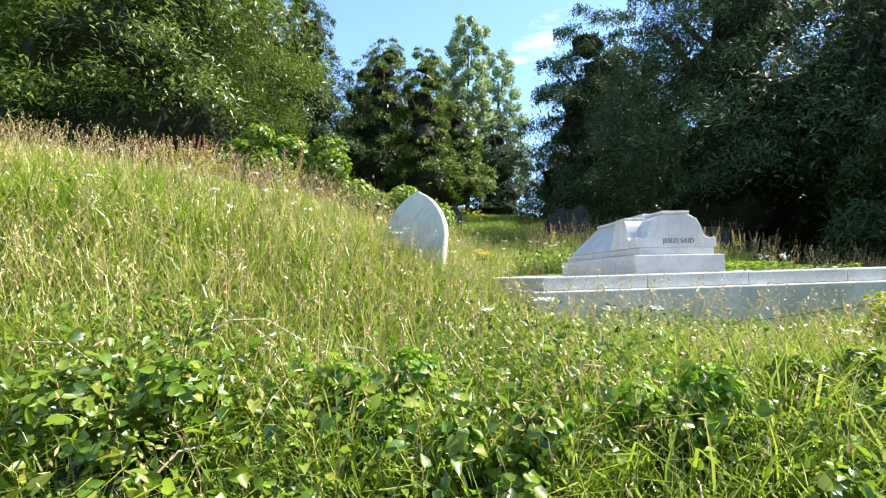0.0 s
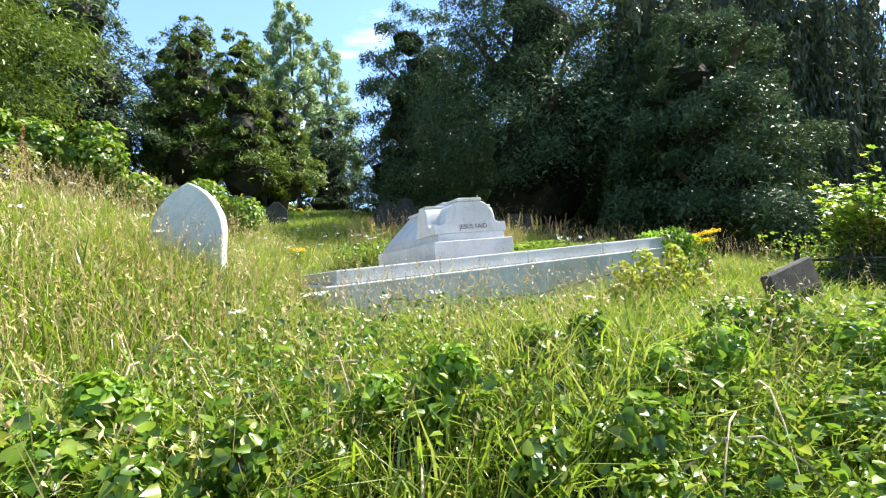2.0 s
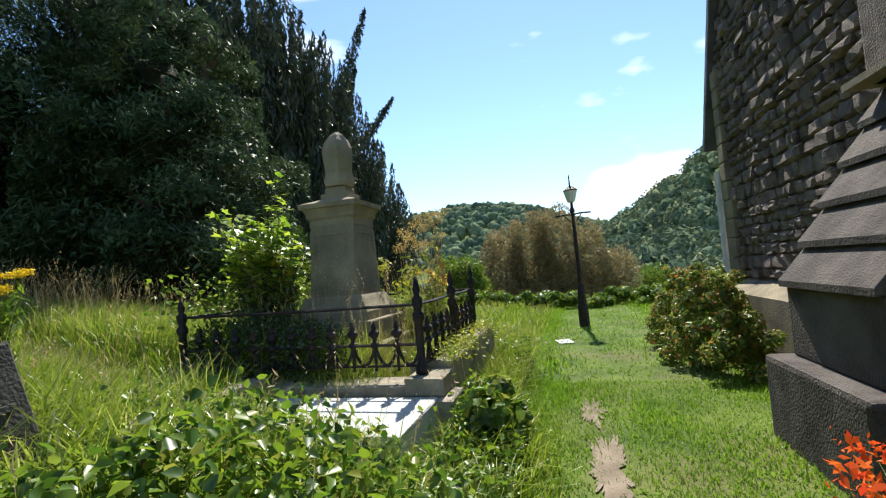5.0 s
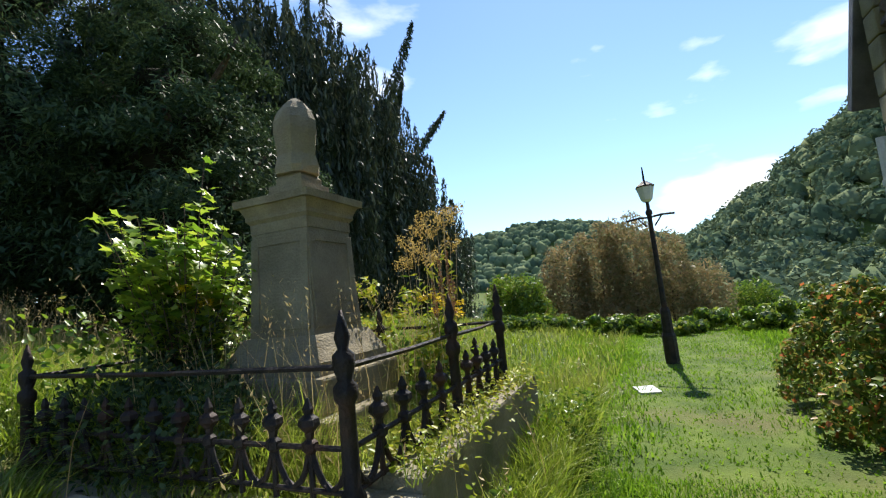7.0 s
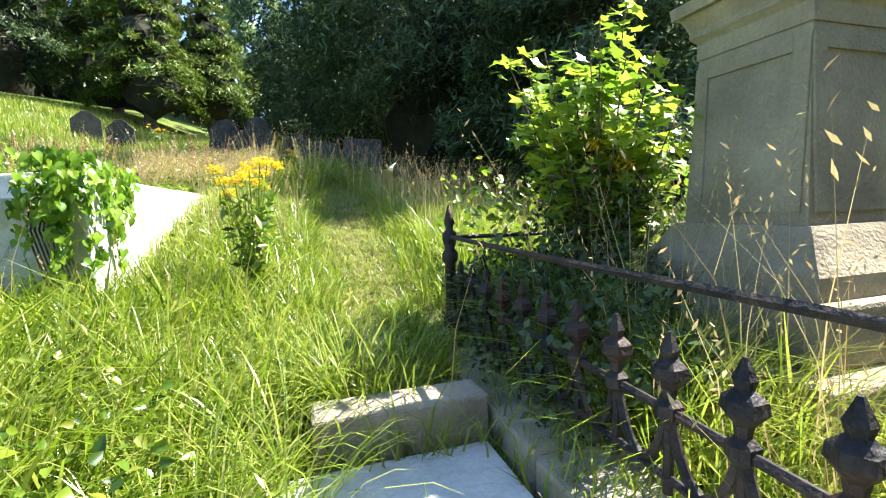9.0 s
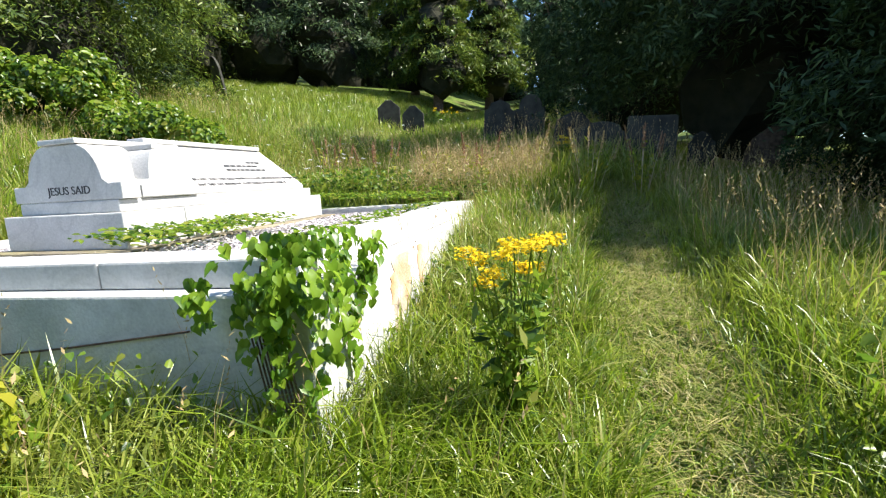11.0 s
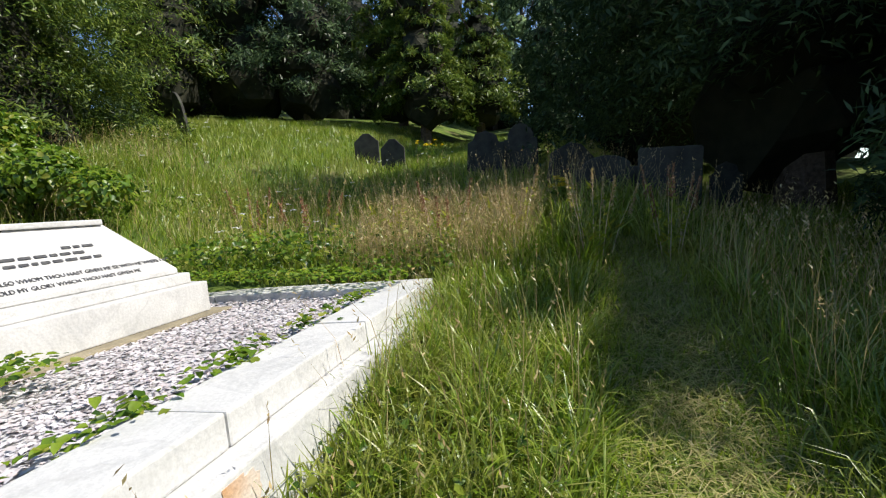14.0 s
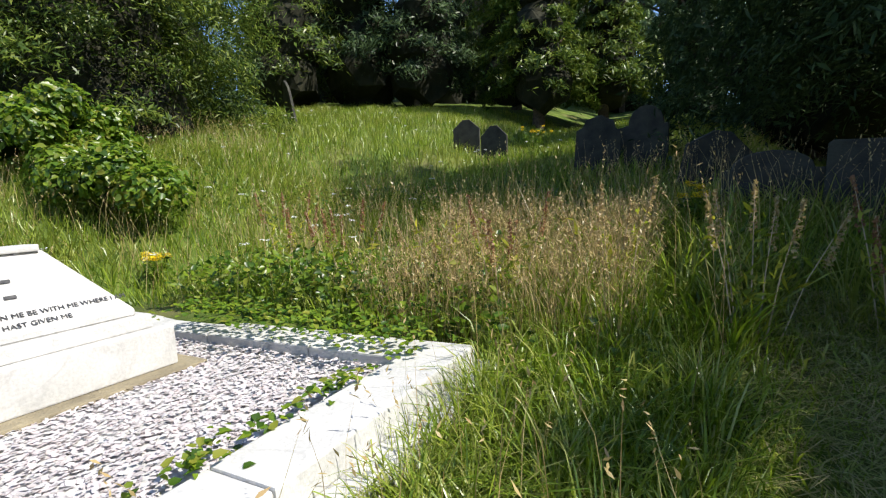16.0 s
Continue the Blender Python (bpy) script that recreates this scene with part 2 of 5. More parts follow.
def height(x, y):
    """The lie of the ground: a level path, a bank, a meadow rising north and west, a valley and hills."""
    x, y = np.asarray(x, float), np.asarray(y, float)
    west = -0.3 + 0.55 * smooth(1.55, 3.0, y) + 0.09 * np.clip(y - 2.9, 0, 2.3) + 0.165 * np.clip(y - 5.2, 0, 4.3) + 0.19 * np.clip(y - 9.5, 0, 40)
    corr = -0.3 + 0.19 * np.clip(y - 1.7, 0, 5.3) + 0.19 * np.clip(y - 7, 0, 40)
    z = west + (corr - west) * smooth(5.5, 6.3, x)
    east = -0.3 + 0.28 * smooth(2.2, 2.7, y) * (1 - smooth(10.0, 10.6, x)) + 0.12 * np.clip(y - 2.6, 0, 40)
    z = z + (east - z) * smooth(7.2, 9.5, x)
    z = z + (0.38 * np.clip(1.3 - x, 0, 3) + 0.145 * np.clip(-1.7 - x, 0, 25)) * smooth(2.2, 6, y)
    inside = (x > KX0 + 0.12) & (x < KX1 - 0.12) & (y > KY0 + 0.12) & (y < KY1 - 0.12)
    z = np.where(inside, np.minimum(z, 0.85), z)
    z = z - 0.008 * np.clip(x - 10, 0, 12) * (1 - smooth(8, 16, y))
    z = z + 0.05 * np.sin(x * 1.7 + y * 0.6) * np.sin(y * 1.3 - x * 0.4) * smooth(1.6, 3, y)
    z = z - 14 * smooth(21, 75, x + 0.15 * y)
    d1 = ((x - 640) / 150) ** 2 + ((y - 130) / 260) ** 2
    d2 = ((x - 270) / 90) ** 2 + ((y + 188) / 138) ** 2
    z = z + 92 * np.exp(-d1) + 113 * np.exp(-d2)
    z = z + 6 * np.sin(x * 0.013 + 1) * np.sin(y * 0.011) * smooth(120, 300, np.hypot(x, y))
    return z


def hz(x, y):
    return float(height(x, y))


def mesh_np(name, v, f, mat):
    """A mesh from arrays of corners and of faces with equally many corners."""
    me = bpy.data.meshes.new(name)
    v, f = np.asarray(v, np.float32).reshape(-1, 3), np.asarray(f, np.int32)
    me.vertices.add(len(v))
    me.vertices.foreach_set("co", v.ravel())
    me.loops.add(f.size)
    me.loops.foreach_set("vertex_index", f.ravel())
    me.polygons.add(len(f))
    me.polygons.foreach_set("loop_start", np.arange(0, f.size, f.shape[1], dtype=np.int32))
    me.update(calc_edges=True)
    me.materials.append(mat)
    return me


def thing(name, m, label, category, group="", kind=""):
    ob = tagged(new(name), label, category, group, kind)
    ob.matrix_basis = m
    ob.empty_display_size = 0.1
    return ob


def part(name, bm, material, parent, label="", smooth_shade=False):
    me = bpy.data.meshes.new(name)
    bmesh.ops.recalc_face_normals(bm, faces=bm.faces)
    bm.to_mesh(me)
    bm.free()
    me.materials.append(material)
    if smooth_shade:
        me.polygons.foreach_set("use_smooth", [True] * len(me.polygons))
    ob = new(name, me)
    ob.parent = parent
    return tagged(ob, label)


def npart(name, v, f, material, parent, label=""):
    ob = new(name, mesh_np(name, v, f, material))
    ob.parent = parent
    return tagged(ob, label)


def box(x0, x1, y0, y1, z0, z1, bevel=0.01, bm=None, rough=0.0, segs=2):
    b = bmesh.new()
    r = bmesh.ops.create_cube(b, size=1)
    for v in r["verts"]:
        v.co = Vector((x0 + (v.co.x + 0.5) * (x1 - x0), y0 + (v.co.y + 0.5) * (y1 - y0), z0 + (v.co.z + 0.5) * (z1 - z0)))
    if bevel:
        bmesh.ops.bevel(b, geom=b.edges[:], offset=bevel, segments=segs, profile=0.6, affect="EDGES")
    if rough:
        for v in b.verts:
            v.co += Vector([random.uniform(-rough, rough) for _ in range(3)])
    return join(bm, b)


def join(bm, b):
    if bm is None:
        return b
    me = bpy.data.meshes.new("tmp")
    b.to_mesh(me)
    b.free()
    bm.from_mesh(me)
    bpy.data.meshes.remove(me)
    return bm


def prism(outline, depth, bevel=0.0, bm=None, m=None):
    """An outline in x and z, given depth along y (from 0 to depth)."""
    b = bmesh.new()
    a = [b.verts.new((x, 0, z)) for x, z in outline]
    f = b.faces.new(a)
    r = bmesh.ops.extrude_face_region(b, geom=[f])
    for v in r["geom"]:
        if isinstance(v, bmesh.types.BMVert):
            v.co.y += depth
    if bevel:
        es = [e for e in b.edges if len(e.link_faces) == 2 and e.calc_face_angle(0) > 0.5]
        bmesh.ops.bevel(b, geom=es, offset=bevel, segments=1, affect="EDGES")
    if m is not None:
        bmesh.ops.transform(b, matrix=m, verts=b.verts)
    return join(bm, b)


def lathe(profile, n=10, bm=None, at=(0, 0, 0), tilt=None):
    """A turned shape from rows of (radius, height)."""
    b = bmesh.new()
    rings = []
    for r, z in profile:
        rings.append([b.verts.new((r * math.cos(2 * math.pi * i / n), r * math.sin(2 * math.pi * i / n), z)) for i in range(n)])
    for p, q in zip(rings, rings[1:]):
        for i in range(n):
            b.faces.new((p[i], p[(i + 1) % n], q[(i + 1) % n], q[i]))
    b.faces.new(rings[0][::-1])
    b.faces.new(rings[-1])
    if tilt is not None:
        bmesh.ops.transform(b, matrix=tilt, verts=b.verts)
    bmesh.ops.translate(b, vec=at, verts=b.verts)
    return join(bm, b)


def tube(points, radius, n=6, bm=None, taper=None):
    """A bar that follows points."""
    b = bmesh.new()
    pts = [Vector(p) for p in points]
    rings = []
    for i, p in enumerate(pts):
        d = (pts[min(i + 1, len(pts) - 1)] - pts[max(i - 1, 0)]).normalized()
        u = d.orthogonal().normalized() if abs(d.z) < 0.95 else Vector((1, 0, 0)).cross(d).normalized()
        w = d.cross(u)
        r = radius if taper is None else radius + (taper - radius) * i / (len(pts) - 1)
        rings.append([b.verts.new(p + r * (u * math.cos(2 * math.pi * k / n) + w * math.sin(2 * math.pi * k / n))) for k in range(n)])
    for p, q in zip(rings, rings[1:]):
        best = min(range(n), key=lambda s: sum((p[k].co - q[(k + s) % n].co).length for k in range(n)))
        for k in range(n):
            b.faces.new((p[k], p[(k + 1) % n], q[(k + 1 + best) % n], q[(k + best) % n]))
    b.faces.new(rings[0][::-1])
    b.faces.new(rings[-1])
    return join(bm, b)


def text_part(name, words, size, m, parent, depth=0.002):
    c = bpy.data.curves.new(name, "FONT")
    c.body, c.size, c.extrude, c.align_x = words, size, depth, "CENTER"
    tmp = bpy.data.objects.new(name, c)
    scene.collection.objects.link(tmp)
    me = bpy.data.meshes.new_from_object(tmp.evaluated_get(bpy.context.evaluated_depsgraph_get()))
    bpy.data.objects.remove(tmp)
    bpy.data.curves.remove(c)
    me.materials.clear()
    me.materials.append(LETTER)
    ob = new(name, me)
    ob.parent = parent
    ob.matrix_basis = m
    return tagged(ob, "black inset lettering")


# ---- foliage helpers ----
def unit(n):
    v = rng.normal(size=(n, 3))
    return v / np.linalg.norm(v, axis=1, keepdims=True)


def cards(c, s, nrm=None, ratio=0.5, lift=0.0, down=0.0):
    """Small pointed leaves, each two folded triangles pairs, at centres c with half-lengths s."""
    n = len(c)
    s = np.broadcast_to(np.asarray(s, float), (n,))[:, None]
    nrm = unit(n) if nrm is None else nrm
    a = unit(n)
    a[:, 2] += lift - down
    u = a - (a * nrm).sum(1, keepdims=True) * nrm
    u /= np.linalg.norm(u, axis=1, keepdims=True) + 1e-9
    w = np.cross(nrm, u)
    v = np.stack([c - u * s, c + w * s * ratio - u * s * 0.15, c + u * s - nrm * s * 0.25, c - w * s * ratio - u * s * 0.15], 1)
    f = np.arange(4 * n).reshape(n, 4)
    return v.reshape(-1, 3), f


def heart_leaves(c, s, nrm, tipdir=None):
    """Broad leaves with a midrib fold: six corners, four triangles."""
    n = len(c)
    s = np.broadcast_to(np.asarray(s, float), (n,))[:, None]
    a = unit(n) if tipdir is None else tipdir + 0.5 * unit(n)
    u = a - (a * nrm).sum(1, keepdims=True) * nrm
    u /= np.linalg.norm(u, axis=1, keepdims=True) + 1e-9
    w = np.cross(nrm, u)
    up = nrm * s * 0.22
    p = [c - u * s * 0.75, c - u * s * 0.55 + w * s * 0.62 + up, c + u * s * 0.25 + w * s * 0.55 + up, c + u * s * 1.1 - up * 0.6, c + u * s * 0.25 - w * s * 0.55 + up, c - u * s * 0.55 - w * s * 0.62 + up]
    v = np.stack(p, 1).reshape(-1, 3)
    i = 6 * np.arange(n)[:, None]
    f = np.concatenate([i + np.array([[0, 1, 2]]), i + np.array([[0, 2, 3]]), i + np.array([[0, 3, 4]]), i + np.array([[0, 4, 5]])])
    return v, f


def fine_leaves(c, s, nrm, tipdir=None):
    """Heart-shaped leaves with a rounded outline and a folded midrib, ten triangles each."""
    n = len(c)
    s = np.broadcast_to(np.asarray(s, float), (n,))[:, None]
    a = unit(n) if tipdir is None else tipdir + 0.5 * unit(n)
    u = a - (a * nrm).sum(1, keepdims=True) * nrm
    u /= np.linalg.norm(u, axis=1, keepdims=True) + 1e-9
    w = np.cross(nrm, u)
    rim = ((-0.5, 0, 0), (-0.78, 0.28, 0.1), (-0.6, 0.6, 0.2), (-0.1, 0.7, 0.22), (0.5, 0.4, 0.08), (1.15, 0, -0.3), (0.5, -0.4, 0.08), (-0.1, -0.7, 0.22), (-0.6, -0.6, 0.2), (-0.78, -0.28, 0.1))
    p = [c] + [c + u * s * i + w * s * j + nrm * s * k for i, j, k in rim]
    v = np.stack(p, 1).reshape(-1, 3)
    i = 11 * np.arange(n)[:, None]
    f = np.concatenate([i + np.array([[0, 1 + k, 1 + (k + 1) % 10]]) for k in range(10)])
    return v, f


def blades(x, y, h, w, lean=0.35, base=None):
    """Grass blades rooted at x, y: a bent strip of three triangles."""
    n = len(x)
    z = height(x, y) if base is None else base
    an = rng.uniform(0, 2 * np.pi, n)
    le = h * lean * rng.uniform(0.3, 1.6, n)
    dx, dy = np.cos(an) * le, np.sin(an) * le
    tw = rng.uniform(0, 2 * np.pi, n)
    wx, wy = np.cos(tw) * w, np.sin(tw) * w
    root = np.stack([x, y, z - 0.02], 1)
    side = np.stack([wx, wy, np.zeros(n)], 1)
    mid = root + np.stack([dx * 0.35, dy * 0.35, h * 0.62], 1)
    tip = root + np.stack([dx, dy, h * (1.02 - 0.35 * np.minimum(1, (le / h) ** 2))], 1)
    v = np.stack([root - side, root + side, mid - side * 0.75, mid + side * 0.75, tip], 1).reshape(-1, 3)
    i = 5 * np.arange(n)[:, None]
    f = np.concatenate([i + np.array([[0, 1, 3]]), i + np.array([[0, 3, 2]]), i + np.array([[2, 3, 4]])])
    return v, f


def tufts(x, y, per, ln, w, spread=0.06, arch=0.8, base=None):
    """Tufts of long arching blades, each a strip of four bends, that lean out from their root."""
    m = len(x)
    n = m * per
    cx, cy = np.repeat(x, per), np.repeat(y, per)
    an = rng.uniform(0, 2 * np.pi, n)
    comb = np.repeat(rng.uniform(0, 2 * np.pi, m), per)
    rr = spread * np.sqrt(rng.uniform(0, 1, n))
    x0, y0 = cx + rr * np.cos(an), cy + rr * np.sin(an)
    z0 = height(x0, y0) if base is None else np.full(n, base)
    lg = np.repeat(np.broadcast_to(ln, (m,)), per) * rng.uniform(0.5, 1.1, n)
    ar = arch * rng.uniform(0.25, 1.15, n)
    dx, dy = np.cos(an) + 0.55 * np.cos(comb), np.sin(an) + 0.55 * np.sin(comb)
    q = np.hypot(dx, dy) + 1e-6
    dx, dy = dx / q, dy / q
    tw = rng.uniform(-0.7, 0.7, n)
    sx, sy = -dy * np.cos(tw) + dx * np.sin(tw), dx * np.cos(tw) + dy * np.sin(tw)
    wd = w * rng.uniform(0.6, 1.3, n)
    rows = []
    for t, k in ((0.0, 0.8), (0.35, 1.0), (0.65, 0.85), (0.87, 0.5)):
        c = np.stack([x0 + dx * lg * ar * t ** 1.7, y0 + dy * lg * ar * t ** 1.7, z0 - 0.02 + lg * (t - 0.5 * ar * t ** 2.4)], 1)
        sd3 = np.stack([sx * wd * k, sy * wd * k, 0 * wd], 1)
        rows += [c - sd3, c + sd3]
    rows.append(np.stack([x0 + dx * lg * ar, y0 + dy * lg * ar, z0 - 0.02 + lg * (1 - 0.56 * ar)], 1))
    v = np.stack(rows, 1).reshape(-1, 3)
    i = 9 * np.arange(n)[:, None]
    tri = ((0, 1, 3), (0, 3, 2), (2, 3, 5), (2, 5, 4), (4, 5, 7), (4, 7, 6), (6, 7, 8))
    return v, np.concatenate([i + np.array([q3]) for q3 in tri])


def lobed_leaves(c, s, nrm, tipdir=None):
    """Five-lobed leaves, cupped a little, ten triangles each."""
    n = len(c)
    s = np.broadcast_to(np.asarray(s, float), (n,))[:, None]
    a = unit(n) if tipdir is None else tipdir + 0.5 * unit(n)
    u = a - (a * nrm).sum(1, keepdims=True) * nrm
    u /= np.linalg.norm(u, axis=1, keepdims=True) + 1e-9
    w = np.cross(nrm, u)
    rim = [(math.cos(math.pi * k / 5) * r, math.sin(math.pi * k / 5) * r) for k, r in enumerate((1.1, 0.5, 1.0, 0.52, 0.75, 0.42, 0.75, 0.52, 1.0, 0.5))]
    p = [c] + [c + u * s * i + w * s * j + nrm * s * (0.16 * abs(j) - 0.22 * max(i, 0)) for i, j in rim]
    v = np.stack(p, 1).reshape(-1, 3)
    i = 11 * np.arange(n)[:, None]
    return v, np.concatenate([i + np.array([[0, 1 + k, 1 + (k + 1) % 10]]) for k in range(10)])


def merged(*vf):
    vs, fs, o = [], [], 0
    for v, f in vf:
        vs.append(v)
        fs.append(f + o)
        o += len(v)
    return np.concatenate(vs), np.concatenate(fs)


def crown_points(n, blobs, surface=0.8):
    """Points in a crown made of overlapping lumps (x, y, z, radius, squash); more near the skin."""
    b = np.array(blobs, float)
    pick = rng.choice(len(b), n, p=b[:, 3] ** 2 / (b[:, 3] ** 2).sum())
    d = unit(n)
    r = b[pick, 3] * (1 - surface * rng.uniform(0, 1, n) ** 2 * 0.6) * rng.uniform(0.86, 1.1, n)
    p = b[pick, :3] + d * r[:, None] * np.stack([np.ones(n), np.ones(n), b[pick, 4]], 1)
    return p, d


def bough_points(n, boughs, radius, z0, z1, top=0.25, droop=0.35, seed=0.0):
    """Points on drooping boughs that spread from a trunk, shorter towards the top; and their normals."""
    k = (np.arange(boughs) + 0.5) / boughs
    ba = np.arange(boughs) * 2.399 + seed
    br = radius * (1 - (1 - top) * k ** 1.4) * rng.uniform(0.7, 1.12, boughs)
    bz = z0 + (z1 - z0) * k + rng.uniform(-0.3, 0.3, boughs)
    i = rng.choice(boughs, n, p=br ** 1.6 / (br ** 1.6).sum())
    s = rng.uniform(0.15, 1, n) ** 0.55
    w = rng.normal(size=n) * 0.20 * br[i] * (1.15 - s * 0.75)
    r, a = br[i] * s, ba[i]
    z = bz[i] + 0.28 * r - droop * br[i] * s * s - 0.5 * np.abs(w) * rng.uniform(0.2, 1, n) + 0.06 * br[i] * rng.normal(size=n)
    p = np.stack([np.cos(a) * r - np.sin(a) * w, np.sin(a) * r + np.cos(a) * w, np.maximum(z, 0.15)], 1)
    d = np.stack([np.cos(a) * 0.55, np.sin(a) * 0.55, np.full(n, 0.8)], 1)
    return p, d


def core(blobs, shrink, parent, mat, name="inner_core"):
    b = None
    for x, y, z, r, q in blobs:
        c = bmesh.new()
        bmesh.ops.create_icosphere(c, subdivisions=2, radius=r * shrink)
        for v in c.verts:
            v.co *= 1 + 0.3 * noise.noise(v.co * 1.3 / r * 2 + Vector((x, y, z))) + 0.25 * noise.noise(v.co * 7 / r + Vector((z, x, y)))
            v.co.z *= q
        bmesh.ops.translate(c, vec=(x, y, z), verts=c.verts)
        b = join(b, c)
    return part(name, b, mat, parent)


def trunk(parent, h, r, lean=0.0, limbs=5, spread=2.0):
    b = tube([(lean * t + 0.06 * math.sin(5 * t), 0.05 * math.cos(4 * t), h * t - 0.3) for t in (0, 0.15, 0.4, 0.7, 1)], r, 9, None, r * 0.35)
    part("trunk", b, BARK, parent, "rough dark bark")
    for i in range(limbs):
        a, s = 2.4 * i + 0.5, 0.35 + 0.55 * i / max(1, limbs)
        z = h * s
        b = tube([(0, 0, z), (math.cos(a) * spread * 0.5, math.sin(a) * spread * 0.5, z + spread * 0.35), (math.cos(a) * spread, math.sin(a) * spread, z + spread * 0.9)], r * 0.4, 6, None, r * 0.1)
        part("limb", b, BARK, parent)


# ---- ground ----
def axis(lo, hi, step, far):
    a = list(np.arange(lo, hi + 1e-6, step))
    s, up, dn = step, [], []
    p = hi
    while p < far:
        s *= 1.13
        p += s
        up.append(p)
    s, p = step, lo
    while p > -far:
        s *= 1.13
        p -= s
        dn.append(p)
    return np.array(dn[::-1] + a + up)


gx, gy = axis(-8, 20, 0.22, 1600), axis(-2, 22, 0.22, 1600)
X, Y = np.meshgrid(gx, gy, indexing="ij")
V = np.stack([X, Y, height(X, Y)], -1).reshape(-1, 3)
ny = len(gy)
I = (np.arange(len(gx) - 1)[:, None] * ny + np.arange(ny - 1)[None]).ravel()
ground = new("ground", mesh_np("ground", V, np.stack([I, I + ny, I + ny + 1, I + 1], 1), SOIL))
tagged(ground, "grassy soil rising to a meadow with a wooded valley beyond", "ground", kind="structure")
ground.data.polygons.foreach_set("use_smooth", [True] * len(ground.data.polygons))

# ---- plot with the white tomb ----
TILT = Matrix.Translation((KX1, 0, KZ)) @ pose(0, 0, 0, 0, -2.45, 0) @ Matrix.Translation((-KX1, 0, -KZ))
plot = thing("plot_kerb", TILT, "white marble grave plot kerb in two stepped courses, stained and ivied", "grave kerb")
W = 0.34
for nm, (a, b, c, d) in {"front": (KX0, KX1, KY0, KY0 + W), "back": (KX0, KX1, KY1 - W, KY1), "side": (KX0, KX0 + W, KY0 + W + 0.002, KY1 - W - 0.002), "side2": (KX1 - W, KX1, KY0 + W + 0.002, KY1 - W - 0.002)}.items():
    along = (b - a) > (d - c)
    n = 4 if along else 3
    for i in range(n):
        if along:
            u0, u1 = a + (b - a) * i / n + 0.003, a + (b - a) * (i + 1) / n - 0.003
            part("coping_stone", box(u0, u1, c, d, KZ - 0.135, KZ + random.uniform(-0.006, 0.004), 0.012), MARBLE, plot)
        else:
            u0, u1 = c + (d - c) * i / n + 0.003, c + (d - c) * (i + 1) / n - 0.003
            part("coping_stone", box(a, b, u0, u1, KZ - 0.135, KZ + random.uniform(-0.006, 0.004), 0.012), MARBLE, plot)
    o = 0.12
    x0, x1, y0, y1 = {"front": (a - o, b + o, c - o, d), "back": (a - o, b + o, c, d + o), "side": (a - o, b, c, d), "side2": (a, b + o, c, d)}[nm]
    part("base_course", box(x0, x1, y0, y1, -0.3 if nm in ("front", "side2") else 0.4, KZ - 0.137, 0.012), MARBLE_OLD if nm == "front" else MARBLE, plot)


def ragged(cx_, cz_, rx, rz, seed, n=44):
    o = []
    for i in range(n):
        a = 2 * math.pi * i / n
        k = 1 + 0.35 * noise.noise(Vector((math.cos(a) * 1.6, math.sin(a) * 1.6, seed))) + 0.3 * noise.noise(Vector((math.cos(a) * 5, math.sin(a) * 5, seed)))
        o.append((cx_ + rx * k * math.cos(a), min(KZ - 0.16, cz_ + rz * k * math.sin(a))))
    return o


for cy_, cz_, rx, rz, sd_ in ((0.98, 0.98, 0.19, 0.2, 1.0), (1.42, 1.03, 0.09, 0.16, 2.0), (0.88, 0.76, 0.08, 0.12, 3.0)):
    part("stain_patch", prism(ragged(0, cz_, rx, rz, sd_), 0.004, m=pose(KX1 + 0.1235, KY0 + cy_, 0, 0, 0, 90)), RUST_STONE, plot, "orange rust stain")
part("bed", box(KX0 + W, KX1 - W, KY0 + W, KY1 - W, 0.6, KZ - 0.074, 0), MARBLE, plot)

# loose white chips filling the plot
n = 34000
cx, cy = rng.uniform(KX0 + W, KX1 - W, n), rng.uniform(KY0 + W, KY1 - W, n)
ok = ~((cx > 2.5) & (cx < 3.7) & (cy > 6.0) & (cy < 8.8))
cx, cy = cx[ok], cy[ok]
v, f = cards(np.stack([cx, cy, KZ - 0.068 + rng.uniform(0, 0.014, len(cx))], 1), rng.uniform(0.012, 0.023, len(cx)), nrm=(np.array([[0, 0, 1.0]]) + 0.16 * unit(len(cx))), ratio=0.75)
gr = new("gravel", mesh_np("gravel", v, f, CHIPS))
gr.matrix_basis = TILT
tagged(gr, "white and pinkish marble chippings in the plot", "gravel", kind="stuff")

PX0, PX1, PY0, PY1 = 2.555, 3.65, 6.05, 8.77
tomb = thing("chest_tomb", Matrix.Translation((PX1, 0, 1.447)) @ pose(0, 0, 0, 0, -1.6, 0) @ Matrix.Translation((-PX1, 0, -1.447)), "white marble coped tomb with arched head and lettering", "tomb")
part("footing", box(PX0 - 0.12, PX1 + 0.12, PY0 - 0.12, PY1 + 0.12, 0.9, 1.19, 0.012), SAND, tomb, "brown stone footing")
ys = [PY0, PY0 + 0.55, PY1]
for a, b in zip(ys, ys[1:]):
    part("plinth_block", box(PX0, PX1, a + 0.002, b - 0.002, 1.191, 1.444, 0.01), MARBLE, tomb)
IN = 0.085
part("upper_step", box(PX0 + IN, PX1 - IN, PY0 + IN * 0.8, PY1 - IN, 1.445, 1.535, 0.012), MARBLE, tomb)
